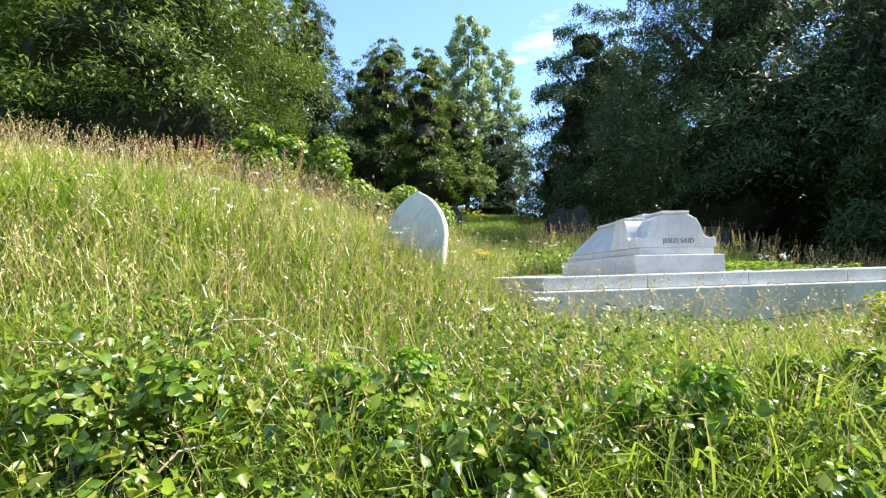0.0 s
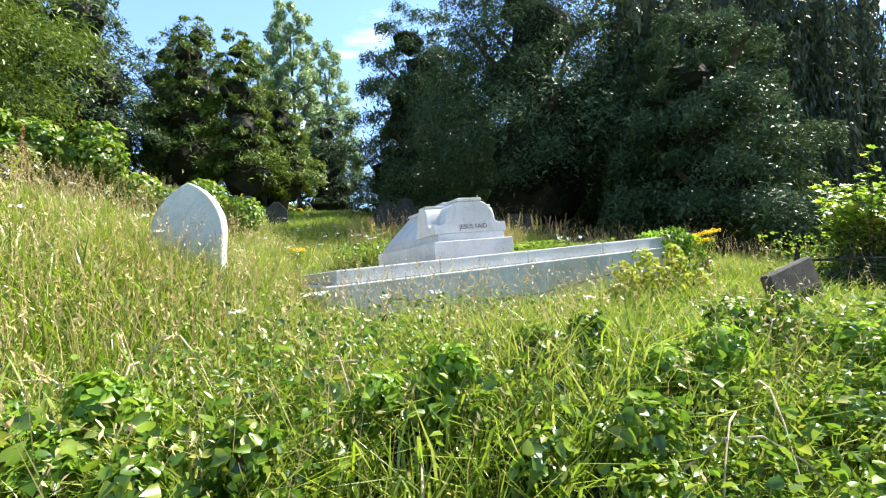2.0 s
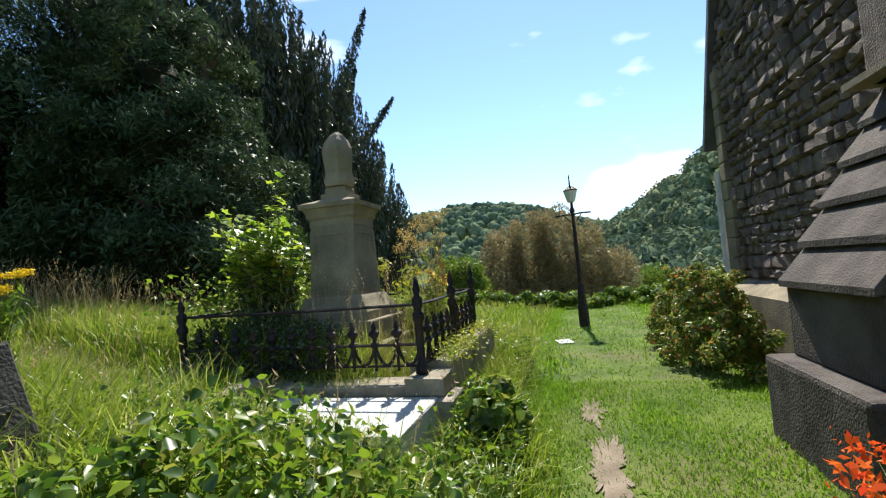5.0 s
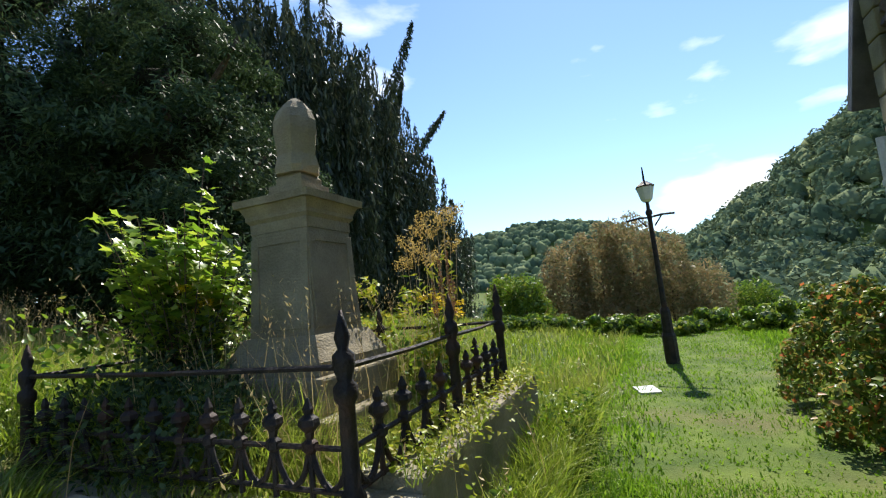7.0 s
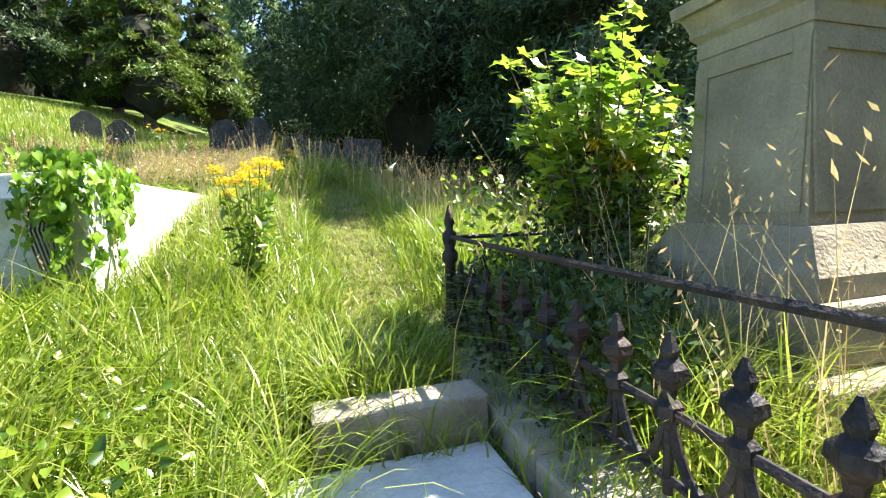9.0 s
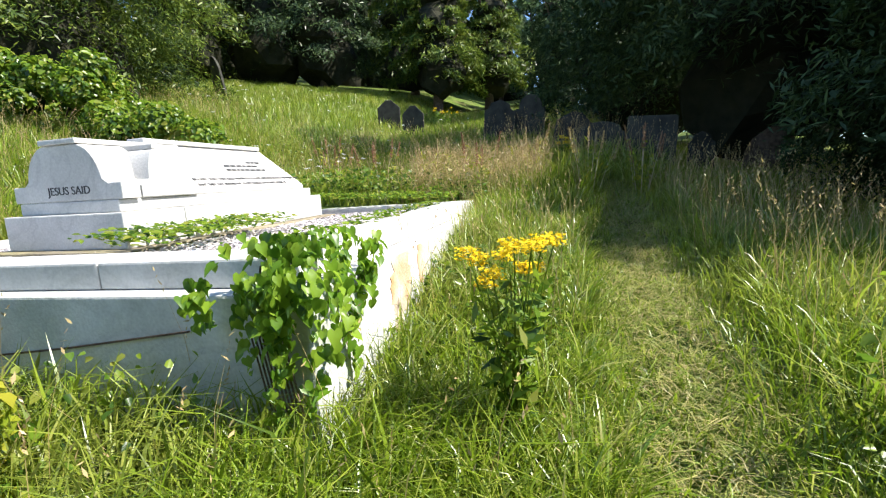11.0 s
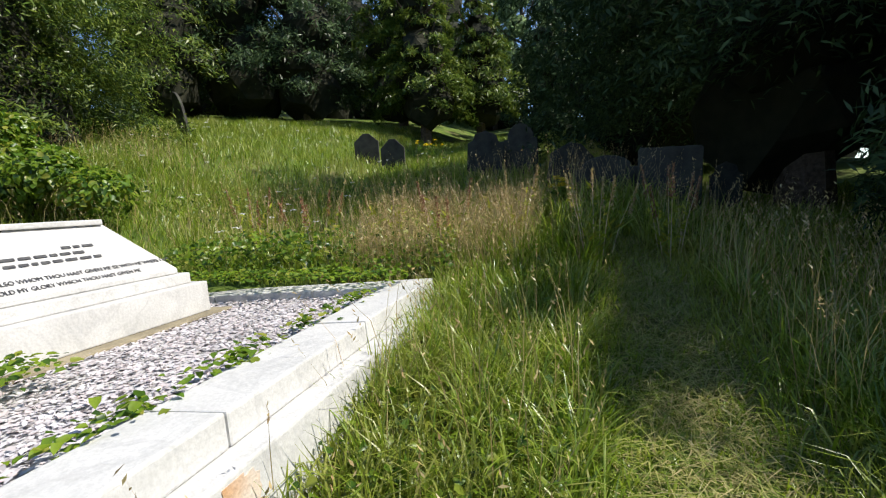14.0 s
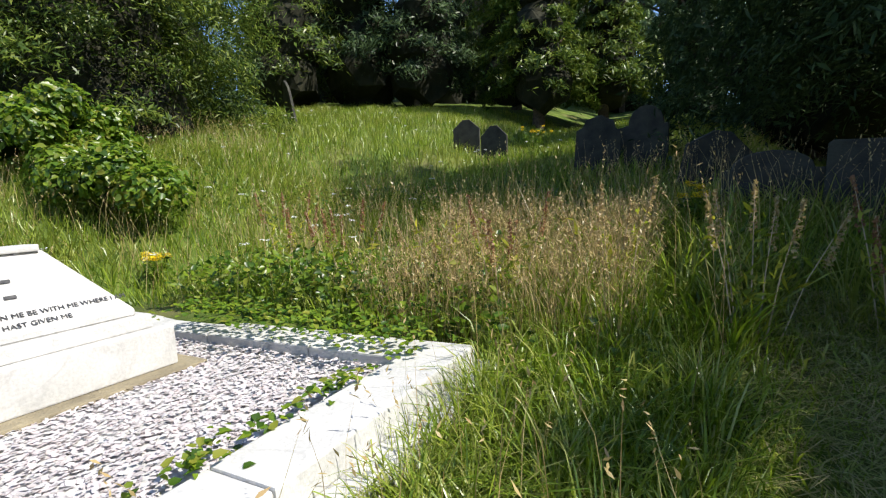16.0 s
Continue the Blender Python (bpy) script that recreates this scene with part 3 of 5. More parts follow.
# coped roof: long ridge, hipped at the foot
cxm = (PX0 + PX1) / 2
a, b = PX0 + IN + 0.05, PX1 - IN - 0.05
b0 = bmesh.new()
y0, y1 = PY0 + 0.4, PY1 - IN - 0.07
q = [b0.verts.new(c) for c in ((a, y0, 1.536), (b, y0, 1.536), (b, y1, 1.536), (a, y1, 1.536), (a, y0, 1.58), (b, y0, 1.58), (b, y1, 1.58), (a, y1, 1.58), (cxm - 0.05, y0, 1.99), (cxm + 0.05, y0, 1.99), (cxm + 0.05, 8.32, 1.99), (cxm - 0.05, 8.32, 1.99))]
for k in ((3, 2, 1, 0), (0, 1, 5, 4), (1, 2, 6, 5), (2, 3, 7, 6), (3, 0, 4, 7), (4, 5, 9, 8), (5, 6, 10, 9), (6, 7, 11, 10), (7, 4, 8, 11), (8, 9, 10, 11)):
    b0.faces.new([q[i] for i in k])
bmesh.ops.bevel(b0, geom=b0.edges[:], offset=0.008, segments=1, affect="EDGES")
part("coped_top", b0, MARBLE, tomb)


def arch(half, spring, top, flat):
    o = [(-half, 0), (half, 0), (half, spring)]
    for i in range(1, 9):
        t = math.pi / 2 * i / 9
        o.append((flat + (half - 0.07 - flat) * math.cos(t), spring + (top - spring) * math.sin(t)))
    o += [(flat, top + 0.0), (-flat, top + 0.0)]
    o += [(-x, z) for x, z in o[::-1] if 0 < x < half and z > spring and (x, z) != (flat, top)]
    o.append((-half, spring))
    return o


part("arched_head", prism(arch(0.42, 0.10, 0.40, 0.13), 0.34, 0.008, m=pose(cxm, PY0 + 0.07, 1.536)), MARBLE, tomb)
for sx_ in (-1, 1):
    part("shoulder_block", box(cxm + sx_ * 0.445 - 0.055, cxm + sx_ * 0.445 + 0.055, PY0 + 0.072, PY0 + 0.22, 1.5365, 1.655, 0.008), MARBLE, tomb)
part("head_cap", box(cxm - 0.17, cxm + 0.17, PY0 + 0.055, PY0 + 0.76, 1.937, 1.975, 0.008), MARBLE, tomb)
part("cross_arm", prism(arch(0.27, 0.09, 0.355, 0.12), 0.98, 0.008, m=pose(cxm + 0.49, PY0 + 0.52, 1.536, 0, 0, 90)), MARBLE, tomb)
part("cross_cap", box(cxm - 0.475, cxm + 0.475, PY0 + 0.39, PY0 + 0.65, 1.892, 1.93, 0.008), MARBLE, tomb)
part("ridge_cap", box(cxm - 0.085, cxm + 0.085, PY0 + 0.7, 8.3, 1.985, 2.025, 0.008), MARBLE, tomb)
text_part("inscription", "JESUS SAID", 0.082, pose(cxm + 0.03, PY0 + 0.0685, 1.585, 90, 0, 0), tomb)
slope = math.degrees(math.atan2(1.99 - 1.58, b - cxm - 0.05))


def on_slope(y, k):
    return Matrix.Translation((b + (cxm + 0.05 - b) * k + 0.004, y, 1.58 + 0.41 * k + 0.006)) @ Euler((radians(slope), 0, radians(90))).to_matrix().to_4x4()


text_part("inscription", "FATHER I WILL THAT THEY ALSO WHOM THOU HAST GIVEN ME BE WITH ME WHERE I AM", 0.043, on_slope(7.72, 0.17), tomb)
text_part("inscription", "THAT THEY MAY BEHOLD MY GLORY WHICH THOU HAST GIVEN ME", 0.043, on_slope(7.62, 0.05), tomb)
for yy, ln, k in ((8.0, 0.22, 0.62), (7.75, 0.5, 0.52), (7.8, 0.62, 0.42)):
    bb = None
    u = -ln / 2
    while u < ln / 2:
        w = random.uniform(0.03, 0.08)
        bb = box(u, u + w, -0.011, 0.011, 0, 0.002, 0, bb)
        u += w + 0.02
    ob = part("worn_line", bb, LETTER, tomb, "worn line of lettering")
    ob.matrix_basis = on_slope(yy, k)


# ---- headstones ----
def headstone(x, y, w, h, style, yaw, lean, side, mat, label, thick=0.09, sink=0.35):
    st = thing("headstone", pose(x, y, hz(x, y), lean, side, yaw), label, "headstone", "old headstones in the grass")
    if style == "pointed":
        o = [(-w / 2, -sink), (w / 2, -sink), (w / 2, h * 0.55)]
        o += [(w / 2 * (1 - t ** 1.6), h * (0.55 + 0.225 * t ** 0.92 + 0.225 * math.sin(t * math.pi / 2))) for t in (0.15, 0.3, 0.45, 0.6, 0.75, 0.88)] + [(0, h)]
        o += [(-p, q) for p, q in o[-2:2:-1]] + [(-w / 2, h * 0.55)]
    elif style == "round":
        o = [(-w / 2, -sink), (w / 2, -sink), (w / 2, h * 0.7), (w * 0.4, h * 0.7)]
        o += [(w * 0.4 * math.cos(t), h * 0.7 + h * 0.3 * math.sin(t)) for t in (0.35, 0.7, 1.1, 1.57, 2.04, 2.44, 2.8)]
        o += [(-w * 0.4, h * 0.7), (-w / 2, h * 0.7)]
    elif style == "shouldered":
        o = [(-w / 2, -sink), (w / 2, -sink), (w / 2, h * 0.74), (w * 0.36, h * 0.8), (w * 0.3, h * 0.92), (w * 0.14, h * 0.96), (0, h), (-w * 0.14, h * 0.96), (-w * 0.3, h * 0.92), (-w * 0.36, h * 0.8), (-w / 2, h * 0.74)]
    elif style == "gable":
        o = [(-w / 2, -sink), (w / 2, -sink), (w / 2, h * 0.72), (w * 0.12, h), (-w * 0.12, h), (-w / 2, h * 0.72)]
    else:
        o = [(-w / 2, -sink), (w / 2, -sink), (w / 2, h - 0.03), (w * 0.46, h), (-w * 0.46, h), (-w / 2, h - 0.03)]
    part("slab", prism(o, thick, 0.01, m=pose(0, -thick / 2, 0)), mat, st)
    return st


GREY = "dark weathered headstone standing in long grass"
stn = headstone(-0.06, 5.75, 0.72, 1.0, "pointed", -28, -4, 3, MARBLE_OLD, "pale marble headstone with a pointed arch, grown round with grass", 0.1, 0.5)
rim = prism([(x * 0.9, z) for x, z in [(-0.33, -0.2), (-0.33, 0.5), (-0.27, 0.64), (-0.13, 0.79), (0, 0.89), (0.13, 0.79), (0.27, 0.64), (0.33, 0.5), (0.33, -0.2)]], 0.012, m=pose(0, -0.056, 0))
part("inset_panel", rim, MARBLE_OLD, stn)
for x, y, w, h, s, yaw, le, sd_, lab in ((0.5, 19.9, 0.75, 0.78, "gable", 10, 2, 0, GREY), (1.5, 19.6, 0.72, 0.85, "gable", 4, 0, 0, GREY), (4.9, 16.3, 0.75, 0.95, "shouldered", 12, 3, 4, GREY), (5.75, 16.6, 0.72, 1.0, "round", -6, -2, 0, GREY), (-5.9, 19.2, 0.75, 1.35, "pointed", -30, 4, -14, "tilted headstone with a sunlit edge in tall grass"), (6.75, 14.7, 0.8, 0.7, "gable", 20, 4, 10, GREY), (7.3, 13.1, 0.85, 0.55, "round", 5, 0, 0, "broad low headstone in shade"), (8.15, 13.0, 0.8, 0.82, "flat", -5, 0, 2, "large flat-topped dark headstone in shade"), (9.6, 15.2, 0.5, 0.8, "shouldered", 0, 0, 0, GREY), (5.2, 17.9, 0.7, 0.6, "round", 0, 0, 0, GREY), (-2.6, 8.6, 0.7, 0.5, "round", -20, 0, -3, GREY)):
    headstone(x, y, w * 1.08, h * 1.2, s, yaw, le, sd_, DARKST, lab)

tab = thing("fallen_tablet", pose(4.88, 3.42, 0.72, -10, -6, 4), "dark green-stained grave tablet leaning on the bank", "grave tablet")
part("slab", prism([(-0.36, -0.5), (0.38, -0.5), (0.35, 0.22), (-0.36, 0.16)], 0.09, 0.012), DARKST, tab)
part("ledge", box(-0.3, 0.3, -0.012, 0.0, -0.05, -0.02, 0.003), DARKST, tab)

tab2 = thing("sunken_stone", pose(3.75, 2.85, hz(3.75, 2.85), -14, 8, 12), "small dark broken gravestone sunk in the brambles", "gravestone")
part("slab", prism([(-0.24, -0.3), (0.25, -0.3), (0.22, 0.26), (-0.05, 0.33), (-0.23, 0.27)], 0.08, 0.012), DARKST, tab2)

# ---- railed plot with the pedestal monument ----
MX, MY = 8.82, 3.84
mon = thing("pedestal_monument", pose(MX, MY, 0), "weathered sandstone pedestal monument carrying a draped broken column", "monument")
part("foundation", box(-0.62, 0.62, -0.62, 0.62, -0.3, 0.42, 0.02), SAND, mon)
part("step", box(-0.5, 0.5, -0.5, 0.5, 0.421, 0.66, 0.02), SAND, mon)
mould = lathe([(0.62, 0.661), (0.62, 0.75), (0.55, 0.83), (0.5, 0.9), (0.47, 0.93)], 4, tilt=pose(0, 0, 0, 0, 0, 45))
part("base_moulding", mould, SAND, mon)
die = lathe([(0.425, 0.931), (0.375, 1.72)], 4, tilt=pose(0, 0, 0, 0, 0, 45))
part("die", die, SAND, mon)
for k in range(4):
    face = pose(0, 0, 0, 0, 0, 90 * k) @ pose(0, -0.2975, 0.96, -2.55, 0, 0)
    for a, b_, c, d in ((-0.27, -0.2, 0.02, 0.72), (0.2, 0.27, 0.02, 0.72), (-0.2, 0.2, 0.02, 0.09), (-0.2, 0.2, 0.66, 0.72)):
        bb = box(a, b_, -0.012, 0.02, c, d, 0.004)
        bmesh.ops.transform(bb, matrix=face, verts=bb.verts)
        part("panel_border", bb, SAND, mon)
part("frieze", lathe([(0.385, 1.721), (0.385, 1.80), (0.42, 1.83), (0.42, 1.86), (0.465, 1.93)], 4, tilt=pose(0, 0, 0, 0, 0, 45)), SAND, mon)
part("cornice", lathe([(0.50, 1.931), (0.51, 1.985), (0.20, 2.06)], 4, tilt=pose(0, 0, 0, 0, 0, 45)), SAND, mon)
part("column_base", lathe([(0.235, 2.05), (0.235, 2.11), (0.18, 2.12), (0.18, 2.17), (0.15, 2.2)], 4, tilt=pose(0, 0, 0, 0, 0, 45)), SAND, mon)
ob_ = lathe([(0.165, 2.201), (0.175, 2.26), (0.15, 2.36), (0.158, 2.46), (0.172, 2.58), (0.168, 2.66), (0.14, 2.74), (0.085, 2.82), (0.02, 2.87)], 14)
for v in ob_.verts:
    an_ = math.atan2(v.co.y, v.co.x)
    k = 1 + 0.10 * math.sin(5 * an_ + v.co.z * 6) + 0.05 * math.sin(9 * an_ - v.co.z * 11)
    v.co.x, v.co.y = v.co.x * k + 0.03 * (v.co.z - 2.5), v.co.y * k
part("draped_column", ob_, SAND, mon)

ped = thing("railing_kerb", pose(0, 0, 0), "mossy stone kerb wall under an iron grave railing", "kerb wall")
RX0, RX1, RY0, RY1, RZ = 7.3, 9.93, 2.33, 5.1, 0.36
part("wall_stone", box(RX0 + 0.35, 8.7, RY0, RY0 + 0.38, -0.6, RZ, 0.02, rough=0.004), KERBST, ped)
part("wall_stone", box(8.705, RX1, RY0, RY0 + 0.38, -0.6, RZ + 0.015, 0.02, rough=0.004), KERBST, ped)
part("wall_stone", box(RX0, RX0 + 0.34, RY0, RY0 + 1.2, -0.6, RZ - 0.12, 0.02, rough=0.004), KERBST, ped)
part("wall_stone", box(RX0, RX0 + 0.34, RY0 + 1.205, RY1, -0.6, RZ - 0.1, 0.02, rough=0.004), KERBST, ped)
part("wall_stone", box(RX0 + 0.345, RX1, RY1 - 0.34, RY1, -0.6, RZ, 0.02), KERBST, ped)
part("wall_stone", box(RX1 - 0.34, RX1, RY0 + 0.385, RY1 - 0.345, -0.6, RZ, 0.02), KERBST, ped)
part("corner_stone", box(RX0 - 0.12, RX0 + 0.3, RY0 - 0.1, RY0 + 0.25, -0.4, 0.16, 0.02, rough=0.006), KERBST, ped)
part("corner_stone", box(RX0 - 0.02, RX0 + 0.36, RY0 - 0.02, RY0 + 0.3, 0.161, 0.30, 0.02, rough=0.006), KERBST, ped)

rail = thing("iron_railing", pose(0, 0, 0), "rusted black cast-iron grave railing with spear finials", "railing")


def rail_post(x, y, z0, top, big=True):
    k = 1.0 if big else 0.62
    h = top - z0
    b = lathe([(0.055 * k, 0), (0.055 * k, 0.05), (0.036 * k, 0.08), (0.034 * k, h * 0.52), (0.05 * k, h * 0.55), (0.05 * k, h * 0.61), (0.03 * k, h * 0.64), (0.046 * k, h * 0.71), (0.046 * k, h * 0.77), (0.022 * k, h * 0.8), (0.034 * k, h * 0.86), (0.02 * k, h * 0.93), (0.006, h)], 8)
    bmesh.ops.translate(b, vec=(x, y, z0), verts=b.verts)
    part("post", b, IRON, rail, smooth_shade=True)


POSTS = [(7.43, 2.52), (8.6, 2.53), (9.68, 2.54), (7.5, 4.92), (9.72, 4.92), (8.6, 4.92), (9.7, 3.72)]
for i, (x, y) in enumerate(POSTS):
    rail_post(x, y, RZ - 0.05, (1.09, 1.12, 1.18, 1.06, 1.06, 1.06, 1.06)[i])


def rail_run(p, q):
    (x0, y0), (x1, y1) = p, q
    ln = math.hypot(x1 - x0, y1 - y0)
    part("top_rail", tube([(x0, y0, 0.86), ((x0 + x1) / 2, (y0 + y1) / 2, 0.855), (x1, y1, 0.865)], 0.014, 6), IRON, rail)
    part("mid_rail", tube([(x0, y0, 0.54), (x1, y1, 0.545)], 0.013, 6), IRON, rail)
    part("bottom_rail", tube([(x0, y0, 0.37), (x1, y1, 0.37)], 0.012, 6), IRON, rail)
    n = int(ln / 0.2)
    for i in range(1, n):
        t = i / n
        x, y = x0 + (x1 - x0) * t, y0 + (y1 - y0) * t
        b = lathe([(0.013, 0.33), (0.013, 0.51), (0.034, 0.53), (0.034, 0.56), (0.016, 0.575), (0.02, 0.60), (0.046, 0.63), (0.042, 0.655), (0.018, 0.675), (0.024, 0.695), (0.005, 0.74)], 6, at=(x, y, 0))
        part("finial_bar", b, IRON, rail)
    for i in range(n):
        ax, ay = x0 + (x1 - x0) * i / n, y0 + (y1 - y0) * i / n
        bx, by = x0 + (x1 - x0) * (i + 1) / n, y0 + (y1 - y0) * (i + 1) / n
        pts = [(ax + (bx - ax) * s, ay + (by - ay) * s, 0.54 - 0.165 * math.sin(math.pi * s) ** 0.8) for s in (0, 0.15, 0.3, 0.5, 0.7, 0.85, 1)]
        part("scroll", tube(pts, 0.014, 5), IRON, rail)


for p, q in ((0, 1), (1, 2), (0, 3), (3, 5), (5, 4), (2, 6), (6, 4)):
    rail_run(POSTS[p], POSTS[q])

low = thing("low_grave_kerb", pose(0, 0, 0), "pale stone kerb of a low grave beside the railing", "grave kerb")
part("kerb_stone", box(6.62, 7.28, 3.84, 4.02, -0.2, 0.33, 0.015, rough=0.003), KERBST, low)
led = thing("ledger_slab", pose(0, 0, 0), "pale grey flat ledger stone lying in the grass", "grave slab")
part("slab", box(6.42, 7.25, 2.35, 3.8, -0.3, 0.17, 0.015, rough=0.003), MARBLE_OLD, led)
bl = thing("stone_block", pose(6.25, 1.74, -0.27, 3, 4, 20), "pale broken stone block beside the path", "stone")
part("block", box(-0.2, 0.2, -0.13, 0.13, -0.2, 0.12, 0.03, rough=0.012), MARBLE_OLD, bl)

fs = thing("flat_stone", pose(12.4, 1.5, hz(12.4, 1.5), 0, 0, 15), "pale flat stone set in the lawn", "stone")
part("slab", box(-0.2, 0.2, -0.13, 0.13, -0.08, 0.03, 0.015, rough=0.006), MARBLE_OLD, fs)

# ---- street lamp ----
LX, LY = 14.55, 1.08
lamp = thing("lamp_post", pose(LX, LY, hz(LX, LY), -0.8, 1.0, 0) @ pose(0, 0, 0, 0, 0, 75) @ Matrix.Diagonal((0.95, 0.95, 0.915, 1)), "leaning black iron lamp post with white lantern", "lamp post")
part("base", lathe([(0.12, -0.3), (0.12, 0.5), (0.095, 0.56), (0.085, 0.95), (0.06, 1.02)], 8), IRON, lamp)
part("column", lathe([(0.05, 1.0), (0.044, 2.0), (0.038, 2.75), (0.06, 2.78), (0.06, 2.84), (0.035, 2.88), (0.03, 3.02)], 8), IRON, lamp)
arm = tube([(-0.42, 0, 2.72), (-0.2, 0, 2.74), (0, 0, 2.72), (0.2, 0, 2.74), (0.42, 0, 2.72)], 0.022, 6)
arm = tube([(-0.2, 0, 2.72), (-0.07, 0, 2.55)], 0.015, 5, arm)
part("ladder_bar", tube([(0.2, 0, 2.72), (0.07, 0, 2.55)], 0.015, 5, arm), IRON, lamp)
part("lantern", lathe([(0.06, 3.02), (0.1, 3.06), (0.16, 3.3), (0.13, 3.34), (0.03, 3.4)], 8), GLASS_W, lamp, "milky white lantern")
part("lantern_frame", lathe([(0.165, 3.3), (0.17, 3.325), (0.14, 3.35), (0.05, 3.42), (0.02, 3.44), (0.012, 3.7), (0.004, 3.72)], 8), IRON, lamp)

# ---- church wall ----
church = thing("church", pose(0, 0, 0), "rubble stone church gable with pale plinth and slate roof", "church", kind="structure")
CX0, CX1, CY = 4.6, 11.75, -1.12
EAVE, APX, APZ = 3.9, 8.15, 11.2
SWAP = Matrix(((0, 1, 0, 0), (1, 0, 0, 0), (0, 0, 1, 0), (0, 0, 0, 1)))
part("gable_wall", prism([(CX0, -1), (CX1, -1), (CX1, EAVE), (APX, APZ), (CX0, EAVE)], 8.0, 0, m=pose(0, CY - 8.06, 0)), MORTAR, church)
pl = prism([(0, -1), (0.3, -1), (0.3, 0.5), (0.0, 0.68)], CX1 - CX0 + 0.25, 0, m=Matrix.Translation((CX0, CY - 0.05, 0)) @ SWAP)
part("plinth_course", pl, SAND, church, "sloping pale stone plinth")
for k, (xe, sg) in enumerate(((CX1, 1), (CX0, -1))):
    dx, dz = APX - xe, APZ - EAVE
    ln = math.hypot(dx, dz)
    ux, uz = dx / ln, dz / ln
    nx, nz = sg * abs(uz), abs(ux)
    e0 = (xe - ux * 1.3, EAVE - uz * 1.3)
    o = [(e0[0], e0[1]), (e0[0] + nx * 0.12, e0[1] + nz * 0.12), (APX + nx * 0.12, APZ + nz * 0.12), (APX, APZ)]
    part("roof_slope", prism(o, 8.4, 0.01, m=pose(0, CY - 8.3, 0)), SLATE, church, "dark slate roof slope with overhanging verge")
bms = bmesh.new()
z, stones = 0.7, []
while z < APZ - 0.3:
    hh = random.uniform(0.09, 0.19)
    run = max(0.0, (z + hh - EAVE) / (APZ - EAVE))
    xl, xr = CX0 + run * (APX - CX0), CX1 + run * (APX - CX1)
    x = xl
    while x < xr - 0.05:
        x1_ = min(x + random.uniform(0.1, 0.32), xr)
        if x1_ - x > 0.06:
            stones.append((x, x1_, z, z + hh))
        x = x1_ + 0.015
    z += hh + 0.015
for i, (a, b, c, d) in enumerate(stones):
    bb = box(a, b, CY - 0.08, CY + random.choice((0.0, 0.012, 0.02, 0.03, 0.05)), c, d, 0.03, segs=2 if i < 290 else 1)
    for v in bb.verts:
        if v.co.y > CY - 0.06:
            v.co += Vector((random.uniform(-0.02, 0.02), random.uniform(-0.016, 0.016), random.uniform(-0.02, 0.02)))
    if i < 290:
        part("stone", bb, WALLST, church)
    else:
        bms = join(bms, bb)
tagged(part("upper_stones", bms, WALLST, church), kind="stuff")
z = 0.7
while z < EAVE - 0.3:
    part("quoin", box(CX1 - random.choice((0.2, 0.34)), CX1 + 0.05, CY - 0.2, CY + 0.07, z, z + 0.27, 0.02), SAND, church)
    z += 0.285
but = thing("buttress", pose(7.25, CY, 0), "stepped stone buttress with weathered slabs", "buttress", kind="structure")
part("plinth", box(-0.64, 0.64, -0.1, 1.08, -1, 0.3, 0.04), WEATHER, but)
part("lower_block", box(-0.54, 0.54, -0.1, 0.92, 0.301, 0.8, 0.02), WEATHER, but)
for i in range(5):
    d, z = 0.86 - 0.15 * i, 0.8 + 0.27 * i
    part("weathering_slab", prism([(0, 0.06), (d + 0.1, 0.0), (d + 0.1, 0.045), (d - 0.09, 0.27), (0, 0.27)], 1.12, 0.008, m=Matrix.Translation((-0.56, 0, z)) @ SWAP), WEATHER, but, "worn grey weathering slab")
part("shaft", box(-0.5, 0.5, -0.1, 0.3, 2.16, 5.2, 0.02), WALLST, but)
part("cap_slab", prism([(0, 0), (0.42, 0.0), (0.42, 0.05), (0, 0.2)], 1.16, 0.01, m=Matrix.Translation((-0.58, 0, 2.16)) @ SWAP), SAND, but)

dp = thing("drainpipe", pose(CX1 + 0.1, CY + 0.09, 0), "pale painted drainpipe at the church corner", "drainpipe")
part("pipe", tube([(0, 0, -0.4), (0.01, 0, 1.0), (0.0, 0, 2.3)], 0.045, 8), GLASS_W, dp)
for z in (0.9, 1.8):
    part("bracket", lathe([(0.058, z), (0.058, z + 0.06)], 8), GLASS_W, dp)

# ---- trees ----
def tree(name, x, y, blobs, leaves, size, mat, label, trunk_h=2.0, trunk_r=0.25, ratio=0.3, coreshrink=0.8, down=0.0, lift=0.0, surf=0.8, coremat=None, limbs=5, spread=2.0):
    t = thing(name, pose(x, y, hz(x, y)), label, "tree")
    trunk(t, trunk_h, trunk_r, limbs=limbs, spread=spread)
    p, d = crown_points(leaves, blobs, surf)
    v, f = cards(p, rng.uniform(size * 0.6, size * 1.5, leaves), nrm=(d + 0.9 * unit(leaves)) / 1.4, ratio=ratio, down=down, lift=lift)
    npart("crown", v, f, mat, t)
    if coreshrink:
        core(blobs, coreshrink, t, coremat or INNER_SHADE)
    return t


def lumps(n, rx, ry, z0, z1, r, squash=0.8, taper=0.3):
    out = []
    for i in range(n):
        k = (i + 0.5) / n
        a = i * 2.399
        w = 1 - taper * k
        q = rng.uniform(0.55, 1.0)
        out.append((math.cos(a) * rx * w * q, math.sin(a) * ry * w * q, z0 + (z1 - z0) * k, r * rng.uniform(0.7, 1.15) * (1 - 0.35 * k), squash))
    return out


